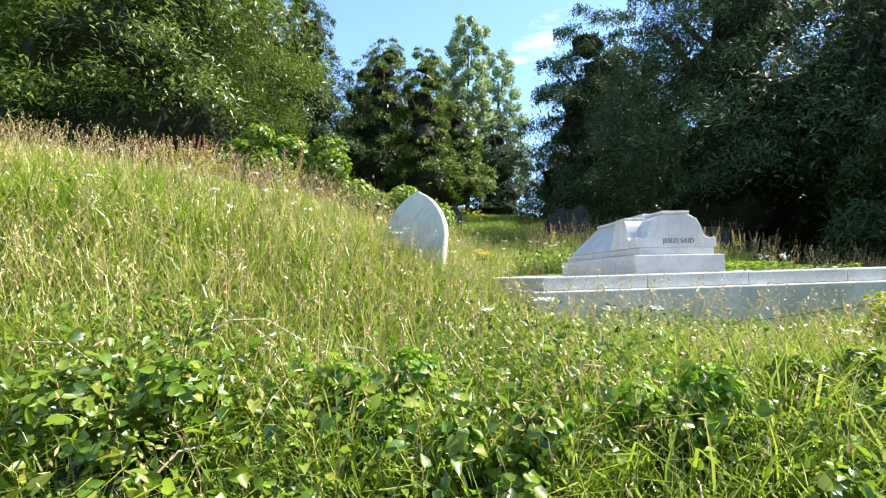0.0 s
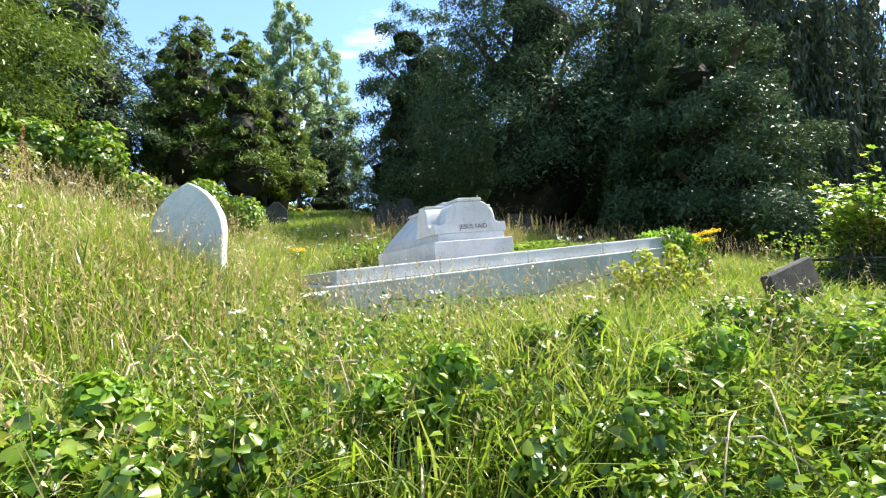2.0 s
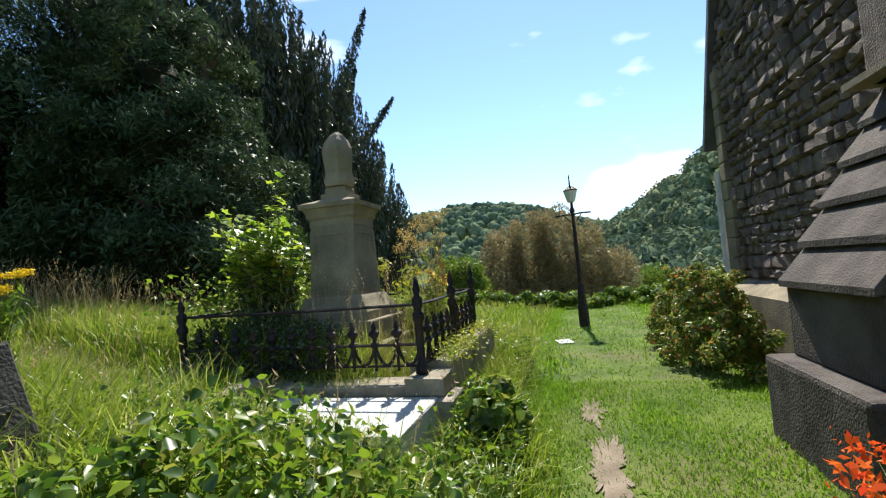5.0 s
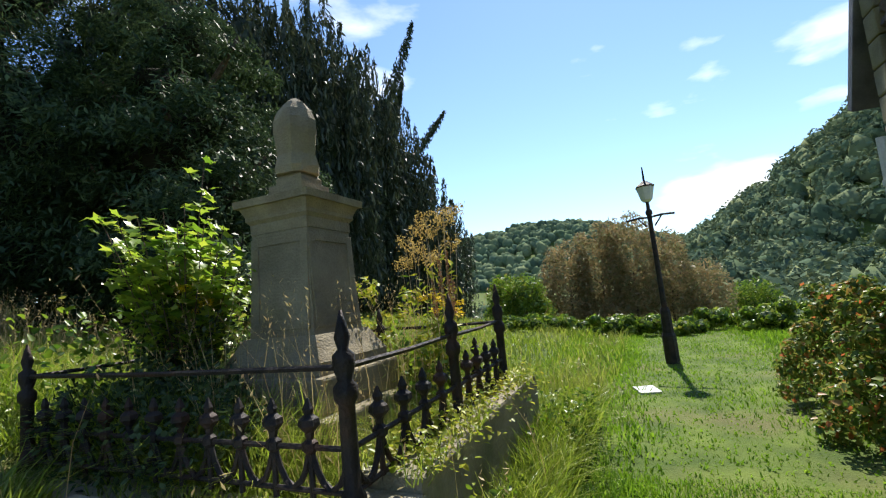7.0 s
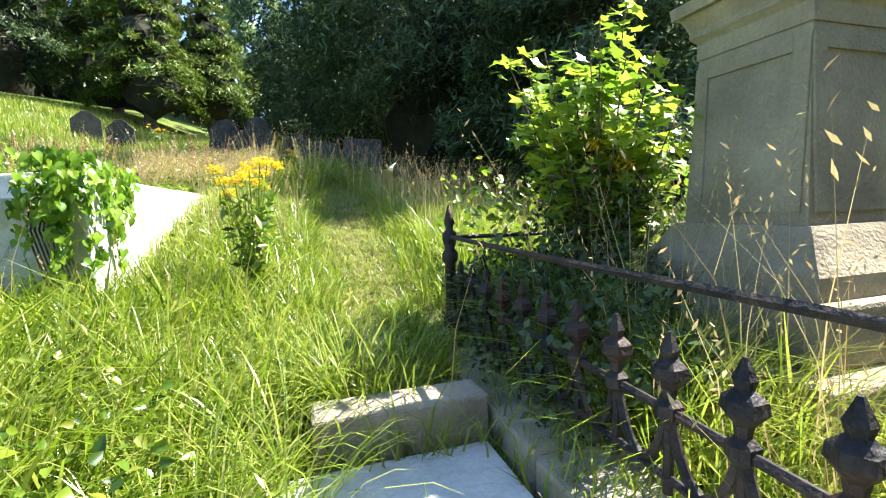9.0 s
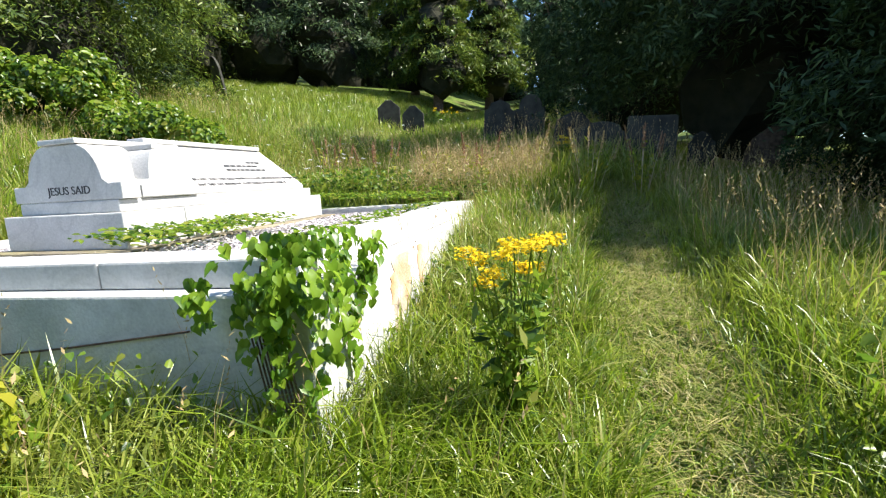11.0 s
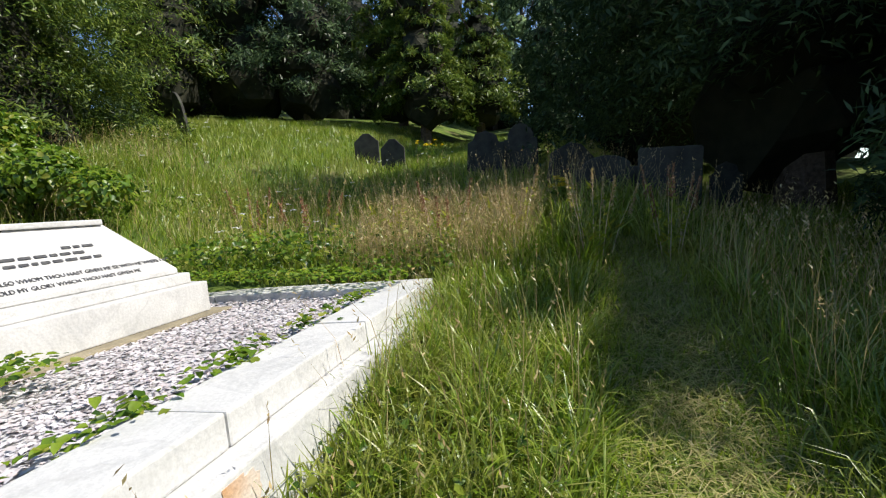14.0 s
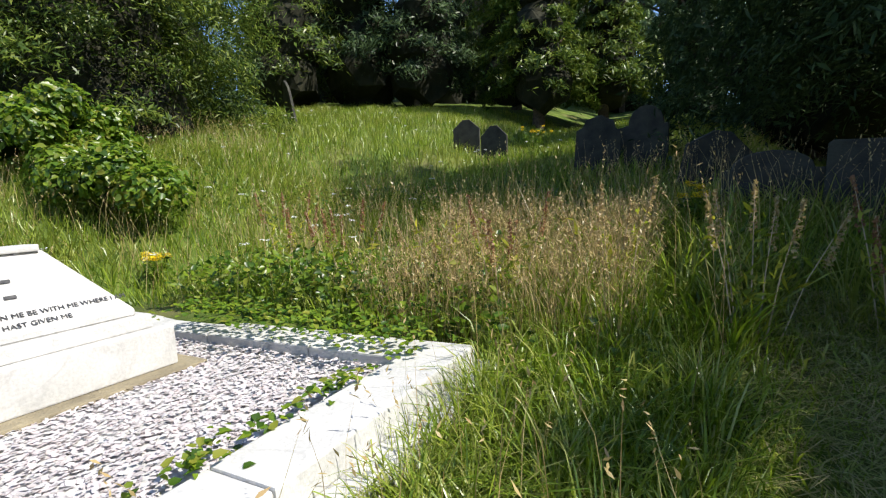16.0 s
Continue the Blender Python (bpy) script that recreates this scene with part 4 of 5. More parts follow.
def yew(name, x, y, radius, z0, z1, boughs, leaves, size, mat, label, top=0.25, droop=0.35, trunk_r=0.35, corer=0.5):
    """A conifer of layered, drooping boughs over a near-black core that stands for inner shade."""
    t = thing(name, pose(x, y, hz(x, y), 0, 0, x * 40), label, "tree")
    trunk(t, z1 * 0.8, trunk_r, limbs=7, spread=radius * 0.5)
    p, d = bough_points(leaves, boughs, radius, z0, z1, top, droop, x)
    v, f = cards(p, rng.uniform(size * 0.6, size * 1.5, leaves), nrm=(d + 0.7 * unit(leaves)) / 1.3, ratio=0.26, down=0.7)
    npart("crown", v, f, mat, t)
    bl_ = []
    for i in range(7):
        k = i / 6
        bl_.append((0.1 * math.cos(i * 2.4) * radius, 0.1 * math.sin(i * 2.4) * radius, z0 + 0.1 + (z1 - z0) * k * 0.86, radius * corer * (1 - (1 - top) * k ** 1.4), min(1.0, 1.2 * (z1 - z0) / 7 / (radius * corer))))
    core(bl_, 0.9, t, INNER_SHADE)
    return t


yew("yew_tree", 11.4, 16.3, 6.0, 2.25, 13.5, 120, 105000, 0.09, YEW, "huge dark spreading yew shading the headstones", top=0.4, trunk_r=0.55, corer=0.34)
yew("yew_tree", 9.8, 25.0, 5.4, 1.7, 13.0, 70, 40000, 0.13, YEW, "dark yew behind the old headstones", top=0.35)
yew("yew_tree", 16.5, 15.6, 4.2, 0.8, 12.5, 60, 34000, 0.13, YEW, "dense dark yew behind the railed monument", top=0.45)
yew("yew_tree", 12.5, 9.9, 3.3, 0.9, 7.2, 76, 74000, 0.075, YEW, "low dark yew beyond the railed monument", top=0.42, corer=0.34)
yew("yew_tree", 19.5, 20.5, 4.8, 0.2, 10.0, 44, 15000, 0.2, YEW, "dark yew at the back of the shaded corner", top=0.35)
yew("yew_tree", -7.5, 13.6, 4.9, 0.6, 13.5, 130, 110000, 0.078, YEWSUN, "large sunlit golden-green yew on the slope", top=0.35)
yew("yew_tree", -11.0, 16.5, 5.2, 0.6, 13.0, 60, 28000, 0.14, YEW, "dark yew at the edge of the churchyard", top=0.35)
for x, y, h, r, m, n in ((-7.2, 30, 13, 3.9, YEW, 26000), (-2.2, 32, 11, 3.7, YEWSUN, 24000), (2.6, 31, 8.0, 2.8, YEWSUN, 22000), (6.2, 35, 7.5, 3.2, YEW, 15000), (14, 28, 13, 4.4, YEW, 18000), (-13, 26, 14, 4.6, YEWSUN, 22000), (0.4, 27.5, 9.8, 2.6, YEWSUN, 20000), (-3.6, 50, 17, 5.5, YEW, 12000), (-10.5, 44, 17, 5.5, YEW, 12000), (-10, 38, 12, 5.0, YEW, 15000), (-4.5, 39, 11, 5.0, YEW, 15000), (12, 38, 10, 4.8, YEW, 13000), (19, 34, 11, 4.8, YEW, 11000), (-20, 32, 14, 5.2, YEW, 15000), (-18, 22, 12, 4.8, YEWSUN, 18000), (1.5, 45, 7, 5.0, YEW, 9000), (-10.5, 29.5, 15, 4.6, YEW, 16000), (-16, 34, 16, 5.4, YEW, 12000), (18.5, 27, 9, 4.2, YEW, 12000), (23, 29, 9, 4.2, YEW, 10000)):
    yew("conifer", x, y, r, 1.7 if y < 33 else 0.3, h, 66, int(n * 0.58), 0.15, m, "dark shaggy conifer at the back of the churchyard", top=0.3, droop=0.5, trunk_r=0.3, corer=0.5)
for x, y, h, n in ((4.4, 40, 17, 22000), (7.6, 43, 15, 15000), (1.8, 43, 14, 12000)):
    tree("birch_tree", x, y, lumps(60, 3.0, 2.6, 3.0, h, 0.8, 1.1, 0.55), n, 0.14, BIRCH, "tall airy light-green tree against the sky", h * 0.85, 0.22, coreshrink=0, surf=1.0, limbs=9, spread=2.2, ratio=0.5)


# upright yews: bundles of tapering fingers
def fingers(count, radius, tall, per, size, lean_out=0.12):
    pts, nr = [], []
    for i in range(count):
        a, k = i * 2.399, math.sqrt((i + 0.3) / count)
        h = tall * (1.05 - 0.30 * k * k) * rng.uniform(0.84, 1.06)
        bx, by = math.cos(a) * radius * k, math.sin(a) * radius * k
        t = rng.uniform(0, 1, per) ** 0.75
        rr = 0.45 * np.sqrt(np.clip(1 - t, 0, 1)) * (0.6 + 0.4 * rng.uniform(0, 1, per)) + 0.03
        an = rng.uniform(0, 2 * np.pi, per)
        ox, oy = bx * (1 + lean_out * 2 * t) + rr * np.cos(an), by * (1 + lean_out * 2 * t) + rr * np.sin(an)
        pts.append(np.stack([ox, oy, 0.2 + t * h], 1))
        nr.append(np.stack([np.cos(an), np.sin(an), 0.3 * np.ones(per)], 1))
    p, d = np.concatenate(pts), np.concatenate(nr)
    n = len(p)
    return cards(p, rng.uniform(size * 0.6, size * 1.4, n), nrm=(d + 0.9 * unit(n)) / 1.4, ratio=0.22, lift=2.2)


iy = thing("irish_yew", pose(14.2, 12.4, hz(14.2, 12.4)), "tall dark fastigiate yew with upright fingers", "tree", "row of upright yews")
trunk(iy, 3, 0.3, limbs=3, spread=0.6)
v, f = fingers(52, 1.95, 10.2, 310, 0.16)
npart("crown", v, f, CYP, iy)
core([(0, 0, 1.5, 1.25, 1.3), (0, 0, 3.8, 1.35, 1.5), (0, 0, 6.2, 1.1, 1.6), (0, 0, 8.0, 0.75, 1.5)], 0.95, iy, CYP)
for x, y, s, yaw in ((17.0, 12.4, 1.14, 50), (20.0, 12.3, 1.22, 110), (23.2, 12.6, 1.2, 200), (26.4, 12.6, 1.08, 300), (29.6, 12.8, 0.92, 20), (32.5, 13.0, 0.78, 160)):
    o = copy_thing(iy, pose(x, y, hz(x, y), 0, 0, yaw))
    o.matrix_basis = pose(x, y, hz(x, y), 0, 0, yaw) @ Matrix.Diagonal((1, 1, s, 1))
shoot = thing("stray_shoots", pose(24.6, 12.2, hz(24.6, 12.2)), "feathery stray shoots leaning out of the upright yew", "branch")
z0 = hz(24.6, 12.2)
for (x, z), (x1, z1), fat in (((-0.6, 9.0), (4.2, 17.0), 0.6), ((1.0, 9.0), (2.2, 12.6), 0.42), ((0.4, 8.5), (1.3, 12.2), 0.42), ((1.2, 7.6), (8.0, 13.0), 0.5)):
    q = [(x + (x1 - x) * t ** 0.9, -0.6 * t, (z + (z1 - z) * t ** 1.15) - z0) for t in (0, 0.3, 0.6, 1)]
    sh = part("branch", tube(q, 0.06, 5, None, 0.015), BARK, shoot)
    t = rng.uniform(0, 1, 900)
    c = np.stack([x + (x1 - x) * t ** 0.9, -0.6 * t, (z + (z1 - z) * t ** 1.15) - z0], 1) + fat * unit(900) * (np.sqrt(1.03 - t) * rng.uniform(0.3, 1, 900))[:, None]
    v, f = cards(c, rng.uniform(0.1, 0.2, 900), ratio=0.3, lift=1.8)
    npart("needles", v, f, CYP, shoot)

# rust-brown thicket and scrub at the lawn's far edge
BR, GR = "rust-brown leafy thicket by the valley", "green scrub at the edge of the valley"
for x, y, h, r, m, n, lab in ((26.6, 4.3, 3.5, 1.2, RUSTLEAF, 6000, BR), (27.2, 3.0, 4.3, 1.35, RUSTLEAF, 8000, BR), (27.0, 1.7, 4.5, 1.4, RUSTLEAF, 8000, BR), (28.0, 0.3, 3.9, 1.3, RUSTLEAF, 7000, BR), (29.0, -1.0, 2.7, 1.2, RUSTLEAF, 4000, BR), (31, -3.2, 1.9, 1.1, BROAD, 4000, GR), (23.5, 5.6, 1.5, 0.9, BROAD, 4000, GR), (25, 6.6, 1.9, 1.0, BROAD, 4000, GR), (29, 7.2, 2.4, 1.3, BROAD, 4000, GR)):
    tree("scrub_tree", x, y, lumps(26, r, r, 0.35, h, r * 0.5, 1.1, 0.35), int(n * 1.5), 0.08, m, lab, h * 0.6, 0.08, coreshrink=0, limbs=8, spread=0.9)
for i in range(12):
    x, y = 19.0 + 1.5 * rng.uniform(), -4.5 + i * 0.85
    t = thing("bramble_bush", pose(x, y, hz(x, y)), "low green bramble bush edging the lawn", "bush", "bushes edging the lawn")
    n = 1500
    bl_ = lumps(7, 0.6, 0.55, 0.05, 0.3 + 0.3 * rng.uniform(), 0.34, 0.7, 0.2)
    p, d = crown_points(n, bl_)
    v, f = heart_leaves(p, rng.uniform(0.03, 0.07, n), (d + 0.5 * unit(n)) / 1.2)
    npart("leaves", v, f, BROAD, t)
    core(bl_, 0.8, t, BROAD)


def shrub(x, y, bl_, n, size, mat, label, name="shrub", stems=7):
    t = thing(name, pose(x, y, hz(x, y)), label, "bush")
    p, d = crown_points(n, bl_)
    d = d + np.array([[0, 0, 0.5]])
    v, f = heart_leaves(p, rng.uniform(size * 0.6, size * 1.3, n), (d + 0.5 * unit(n)) / 1.3)
    npart("leaves", v, f, mat, t)
    b = None
    for i in range(stems):
        q = bl_[i % len(bl_)]
        b = tube([(0.05 * math.cos(i), 0.05 * math.sin(i), -0.1), (q[0] * 0.5, q[1] * 0.5, q[2] * 0.5), (q[0], q[1], q[2])], 0.016, 5, b, 0.006)
    part("stems", b, BARK, t)
    return t


s = shrub(-3.0, 10.8, lumps(16, 1.7, 1.2, 0.3, 1.15, 0.5, 0.8, 0.3), 9000, 0.055, BROAD, "rounded green shrub below the yew")
core(lumps(8, 1.3, 0.9, 0.3, 0.8, 0.45, 0.8, 0.3), 0.8, s, BROAD)
s = shrub(-0.9, 10.6, lumps(9, 1.3, 0.7, 0.2, 0.7, 0.5, 0.8, 0.2), 5000, 0.05, BROAD, "ivy-covered mound in the grass")
core(lumps(6, 1.1, 0.6, 0.2, 0.6, 0.4, 0.8, 0.2), 0.8, s, BROAD)
sap = thing("sycamore_sapling", pose(8.25, 4.5, hz(8.25, 4.5)), "sycamore sapling with bright lobed leaves by the monument", "sapling")
pts = []
for i in range(44):
    a, r, h = i * 2.399, 0.5 * math.sqrt((i + 0.5) / 44), rng.uniform(1.0, 1.75)
    h = h if i != 5 else 2.15
    e = (math.cos(a) * r, math.sin(a) * r, h)
    part("shoot", tube([(0, 0, -0.1), (e[0] * 0.35, e[1] * 0.35, h * 0.5), e], 0.009, 5, None, 0.003), BARK, sap)
    s = rng.uniform(0.62, 1.0, 30)
    pts.append(np.stack([e[0] * (0.7 * s * s + 0.3 * s), e[1] * (0.7 * s * s + 0.3 * s), h * s], 1) + 0.1 * unit(30))
c = np.concatenate(pts)
nr = np.array([[0.1, -0.25, 0.85]]) + 0.5 * unit(len(c))
v, f = lobed_leaves(c, rng.uniform(0.035, 0.08, len(c)), nr / np.linalg.norm(nr, axis=1, keepdims=True))
npart("leaves", v, f, SYC, sap)
# Dark leaves for the ivy, spread wider to stand for the shadow here.
n = 9500
p, d = crown_points(n, [(-0.5, -0.35, 0.25, 0.42, 0.9), (-0.55, -0.85, 0.25, 0.36, 0.9), (-0.45, 0.2, 0.3, 0.38, 0.9), (-0.15, -0.1, 0.35, 0.42, 0.9), (0.1, 0.1, 0.55, 0.4, 1.0), (-0.1, -0.35, 0.3, 0.35, 0.9), (0.0, 0.0, 0.85, 0.34, 1.0)])
v, f = cards(p, rng.uniform(0.014, 0.032, n), ratio=0.5)
npart("ivy_shade_mass", v, f, YEW, sap, "dark ivy and twigs, thickened to stand for shade round the stems")
shrub(10.9, -0.4, lumps(95, 2.2, 0.65, 0.03, 1.15, 0.17, 0.9, 0.55), 15000, 0.03, REDLEAF, "bramble bush with reddening leaves along the church wall", "bramble_bush")
shrub(7.25, 1.98, lumps(6, 0.28, 0.2, 0.1, 0.45, 0.24, 0.9, 0.2), 1500, 0.04, BROAD, "dark green bush at the foot of the bank", "bramble_bush")


# ---- flowering plants ----
def ragwort(x, y, h, heads, spread):
    t = thing("ragwort", pose(x, y, hz(x, y)), "ragwort with flat clusters of yellow flowers", "flower", "ragwort plants")
    lf = []
    for i in range(heads):
        a, r = i * 2.399, spread * math.sqrt((i + 0.5) / heads)
        e = (math.cos(a) * r, math.sin(a) * r, h * random.uniform(0.8, 1.0))
        part("stem", tube([(0, 0, -0.05), (e[0] * 0.3, e[1] * 0.3, e[2] * 0.5), e], 0.005, 4, None, 0.003), BROAD, t)
        k = 85
        an, rr = rng.uniform(0, 6.28, k), 0.05 * np.sqrt(rng.uniform(0, 1, k))
        c = np.stack([e[0] + rr * np.cos(an), e[1] + rr * np.sin(an), e[2] + rng.uniform(-0.02, 0.03, k)], 1)
        vv, ff = cards(c, rng.uniform(0.007, 0.014, k), nrm=np.array([[0, 0, 1.0]]) + 0.4 * unit(k), ratio=0.8)
        npart("flower_head", vv, ff, YELLOW, t, "flat yellow flower cluster")
        k = 26
        s = rng.uniform(0.1, 0.85, k)
        lf.append(np.stack([e[0] * s, e[1] * s, e[2] * s], 1) + 0.05 * unit(k))
    c = np.concatenate(lf)
    v, f = cards(c, rng.uniform(0.03, 0.07, len(c)), ratio=0.3)
    npart("leaves", v, f, BROAD, t)


ragwort(6.35, 5.45, 1.0, 13, 0.21)
ragwort(8.2, 4.3, 1.2, 5, 0.12)
ragwort(9.6, 3.0, 1.15, 8, 0.2)


def dried_weed(x, y, h, stems, spread, mat, label, dock=False):
    """Dead standing stems, with flat umbels at the forks or with long seed spikes."""
    t = thing("dried_weed", pose(x, y, hz(x, y)), label, "weed", "dead standing weeds")
    for i in range(stems):
        a, r = i * 2.399 + x, spread * math.sqrt((i + 0.5) / stems)
        e = np.array([math.cos(a) * r, math.sin(a) * r, h * random.uniform(0.75, 1.0)])
        part("stem", tube([(e[0] * 0.3, e[1] * 0.3, -0.05), (e[0] * 0.6, e[1] * 0.6, e[2] * 0.5), tuple(e)], 0.005, 4, None, 0.002), CANE, t)
        k = 110 if dock else 130
        if dock:
            s = rng.uniform(0, 1, k)
            c = e + np.stack([-e[0] * 0.2 * s, -e[1] * 0.2 * s, -0.3 * s], 1) + (0.008 + 0.014 * s)[:, None] * unit(k)
        else:
            an, rr = rng.uniform(0, 6.28, k), 0.1 * np.sqrt(rng.uniform(0, 1, k))
            c = e + np.stack([rr * np.cos(an), rr * np.sin(an), 0.04 * np.cos(an * 3 + i) - 0.3 * rr + 0.02 * rng.normal(size=k)], 1)
        vv, ff = cards(c, rng.uniform(0.007, 0.015, k), ratio=0.6)
        npart("seed_head", vv, ff, mat, t)
        k = 22
        s = rng.uniform(0.1, 0.8, k)
        vv, ff = cards(np.stack([e[0] * s, e[1] * s, e[2] * s], 1) + 0.05 * unit(k), rng.uniform(0.025, 0.06, k), ratio=0.25)
        npart("dry_leaves", vv, ff, YELLEAF, t)


for x, y in ((-2.3, 6.0), (-2.9, 6.7), (-1.6, 6.4), (-3.4, 7.2)):
    dried_weed(x, y, 0.9, 5, 0.35, DOCK, "reddish dock spikes standing in the sloping meadow", True)
dried_weed(9.75, 3.05, 1.9, 9, 0.22, GOLD, "tall golden-brown dried umbels beside the monument")
dried_weed(10.1, 3.5, 1.7, 7, 0.22, GOLD, "tall golden-brown dried umbels beside the monument")
dried_weed(9.3, 2.85, 1.55, 5, 0.15, DOCK, "reddish-brown dock spikes inside the railing", True)
dried_weed(9.75, 4.3, 1.6, 5, 0.2, DOCK, "reddish-brown dock spikes inside the railing", True)
for x in (3.0, 3.9, 4.7, 5.4, 6.1, 6.9, 7.6):
    dried_weed(x, 10.0 + 0.5 * ((x * 0.618) % 1), 0.95, 6, 0.42, DOCK if int(x) % 2 else STRAW, "dry seed spikes standing behind the marble plot", True)
shrub(9.5, 3.55, lumps(18, 0.3, 0.6, 0.2, 1.2, 0.15, 0.9, 0.3), 1000, 0.028, YELLEAF, "tall yellowing weeds inside the railing", "weed_clump")
ragwort(1.3, 10.0, 0.45, 6, 0.15)
shrub(4.35, 4.45, lumps(14, 0.55, 0.3, 0.15, 0.7, 0.17, 0.9, 0.3), 1000, 0.035, YELLEAF, "yellow-green leafy weeds in front of the kerb", "weed_clump")
ragwort(6.6, 12.0, 0.6, 5, 0.12)
ragwort(2.4, 20.5, 0.8, 9, 0.5)

cro = thing("crocosmia_clump", pose(5.35, 0.15, hz(5.35, 0.15)), "clump of orange-red crocosmia flowers beside the path", "flower")
n = 1100
an, rr = rng.uniform(0, 6.28, n), 0.62 * np.sqrt(rng.uniform(0, 1, n))
v, f = blades(rr * np.cos(an), rr * np.sin(an) * 0.8, rng.uniform(0.3, 0.62, n), rng.uniform(0.005, 0.009, n), 0.8, np.zeros(n))
npart("leaves", v, f, GRASS, cro)
p, d = crown_points(1800, [(0.1, 0.1, 0.2, 0.4, 0.8), (-0.35, 0.2, 0.18, 0.3, 0.8), (0.3, -0.2, 0.25, 0.35, 0.8)])
v, f = heart_leaves(p, rng.uniform(0.02, 0.045, 1800), (d + 0.5 * unit(1800)) / 1.2)
npart("lower_leaves", v, f, BROAD, cro)
for i in range(80):
    a, r = i * 2.399, 0.72 * math.sqrt((i + 0.5) / 80)
    e = np.array([math.cos(a) * r, math.sin(a) * r * 0.8, 0.82 - 0.55 * (r / 0.72) ** 2 + 0.2 * random.random()])
    k = 24
    s = rng.uniform(-0.08, 0.08, k)
    c = e + np.stack([s * math.cos(a + i), s * math.sin(a + i), 0.02 * rng.normal(size=k)], 1) + 0.02 * unit(k)
    v, f = cards(c, rng.uniform(0.012, 0.028, k), ratio=0.45)
    npart("flower_spike", v, f, ORANGE, cro, "orange-red arching flower spike")


# ---- grass and undergrowth ----
def scatter(n, x0, x1, y0, y1):
    x, y = rng.uniform(x0, x1, n), rng.uniform(y0, y1, n)
    keep = ~((x > KX0 - 0.1) & (x < KX1 + 0.09) & (y > KY0 - 0.1) & (y < KY1 + 0.1))
    keep &= ~((x > 6.4) & (x < 7.27) & (y > 2.2) & (y < 3.75) & (rng.uniform(0, 1, n) > 0.012))
    keep &= ~((x > 6.28) & (x < 7.3) & (y > 3.82) & (y < 4.04))
    keep &= ~((x > 8.2) & (x < 9.44) & (y > 3.22) & (y < 4.46))
    keep &= ~((x > RX0 - 0.12) & (x < RX1) & (y > RY0 - 0.05) & (y < RY0 + 0.38))
    keep &= ~((x > RX0 - 0.02) & (x < RX0 + 0.34) & (y > RY0) & (y < RY1))
    keep &= ~((y < CY + 0.35) & (x > 3.7) & (x < CX1 + 0.2))
    return x[keep], y[keep]


def field(x, y, seed):
    """Slow noise in 0..1 for patchy growth."""
    return 0.5 + 0.25 * (np.sin(x * 1.9 + seed) * np.cos(y * 1.6 - seed * 2) + np.sin(x * 0.7 - y * 1.1 + seed * 3))


def stuff(name, vf, mat, label, category):
    return tagged(new(name, mesh_np(name, *vf, mat)), label, category, kind="stuff")


# trodden way up to the old stones and along the path
def trodden(x, y):
    up = np.exp(-(((x - (7.12 + 0.03 * (y - 5))) / 0.5) ** 2)) * smooth(3.6, 4.5, y) * (1 - smooth(9.5, 12, y))
    return np.maximum(up, 1 - smooth(1.45, 1.9, y + 0.08 * np.sin(x * 3)))


sets = []
for n, (x0, x1, y0, y1), (h0, h1), w in ((2600, (-0.75, 0.75, 5.2, 5.72), (0.3, 0.6), 0.004), (2200, (7.1, 7.28, 4.25, 5.1), (0.35, 0.7), 0.004), (2600, (7.66, 8.18, 3.2, 4.75), (0.4, 0.9), 0.005), (2600, (7.66, 9.6, 2.72, 3.2), (0.3, 0.6), 0.004), (2200, (9.46, 9.6, 3.2, 4.75), (0.5, 1.0), 0.005), (3500, (6.9, 10.4, 1.98, 2.3), (0.3, 0.55), 0.004), (54000, (-4.5, 8.2, 1.5, 5.3), (0.16, 0.5), 0.0052), (9000, (-4.5, 6.2, 1.6, 5.2), (0.35, 0.6), 0.007), (56000, (5.3, 12.5, 2.0, 10.5), (0.16, 0.5), 0.0042), (80000, (-9, 13, 5.2, 14), (0.2, 0.48), 0.0055), (72000, (-12, 14, 12.5, 29), (0.2, 0.42), 0.0085), (16000, (10, 22, 1.9, 12), (0.15, 0.4), 0.01)):
    x, y = scatter(n, x0, x1, y0, y1)
    td = trodden(x, y)
    k = rng.uniform(0, 1, len(x)) > 0.55 * td
    x, y, td = x[k], y[k], td[k]
    h = rng.uniform(h0, h1, len(x)) * (0.65 + 0.6 * field(x, y, 1.0)) * (1 - 0.72 * td)
    sets.append(blades(x, y, h, w * rng.uniform(0.6, 1.4, len(x)), 0.55 if y0 > 5.25 else 0.8))
stuff("meadow_grass", merged(*sets), GRASS, "long green and straw-coloured meadow grass", "grass")

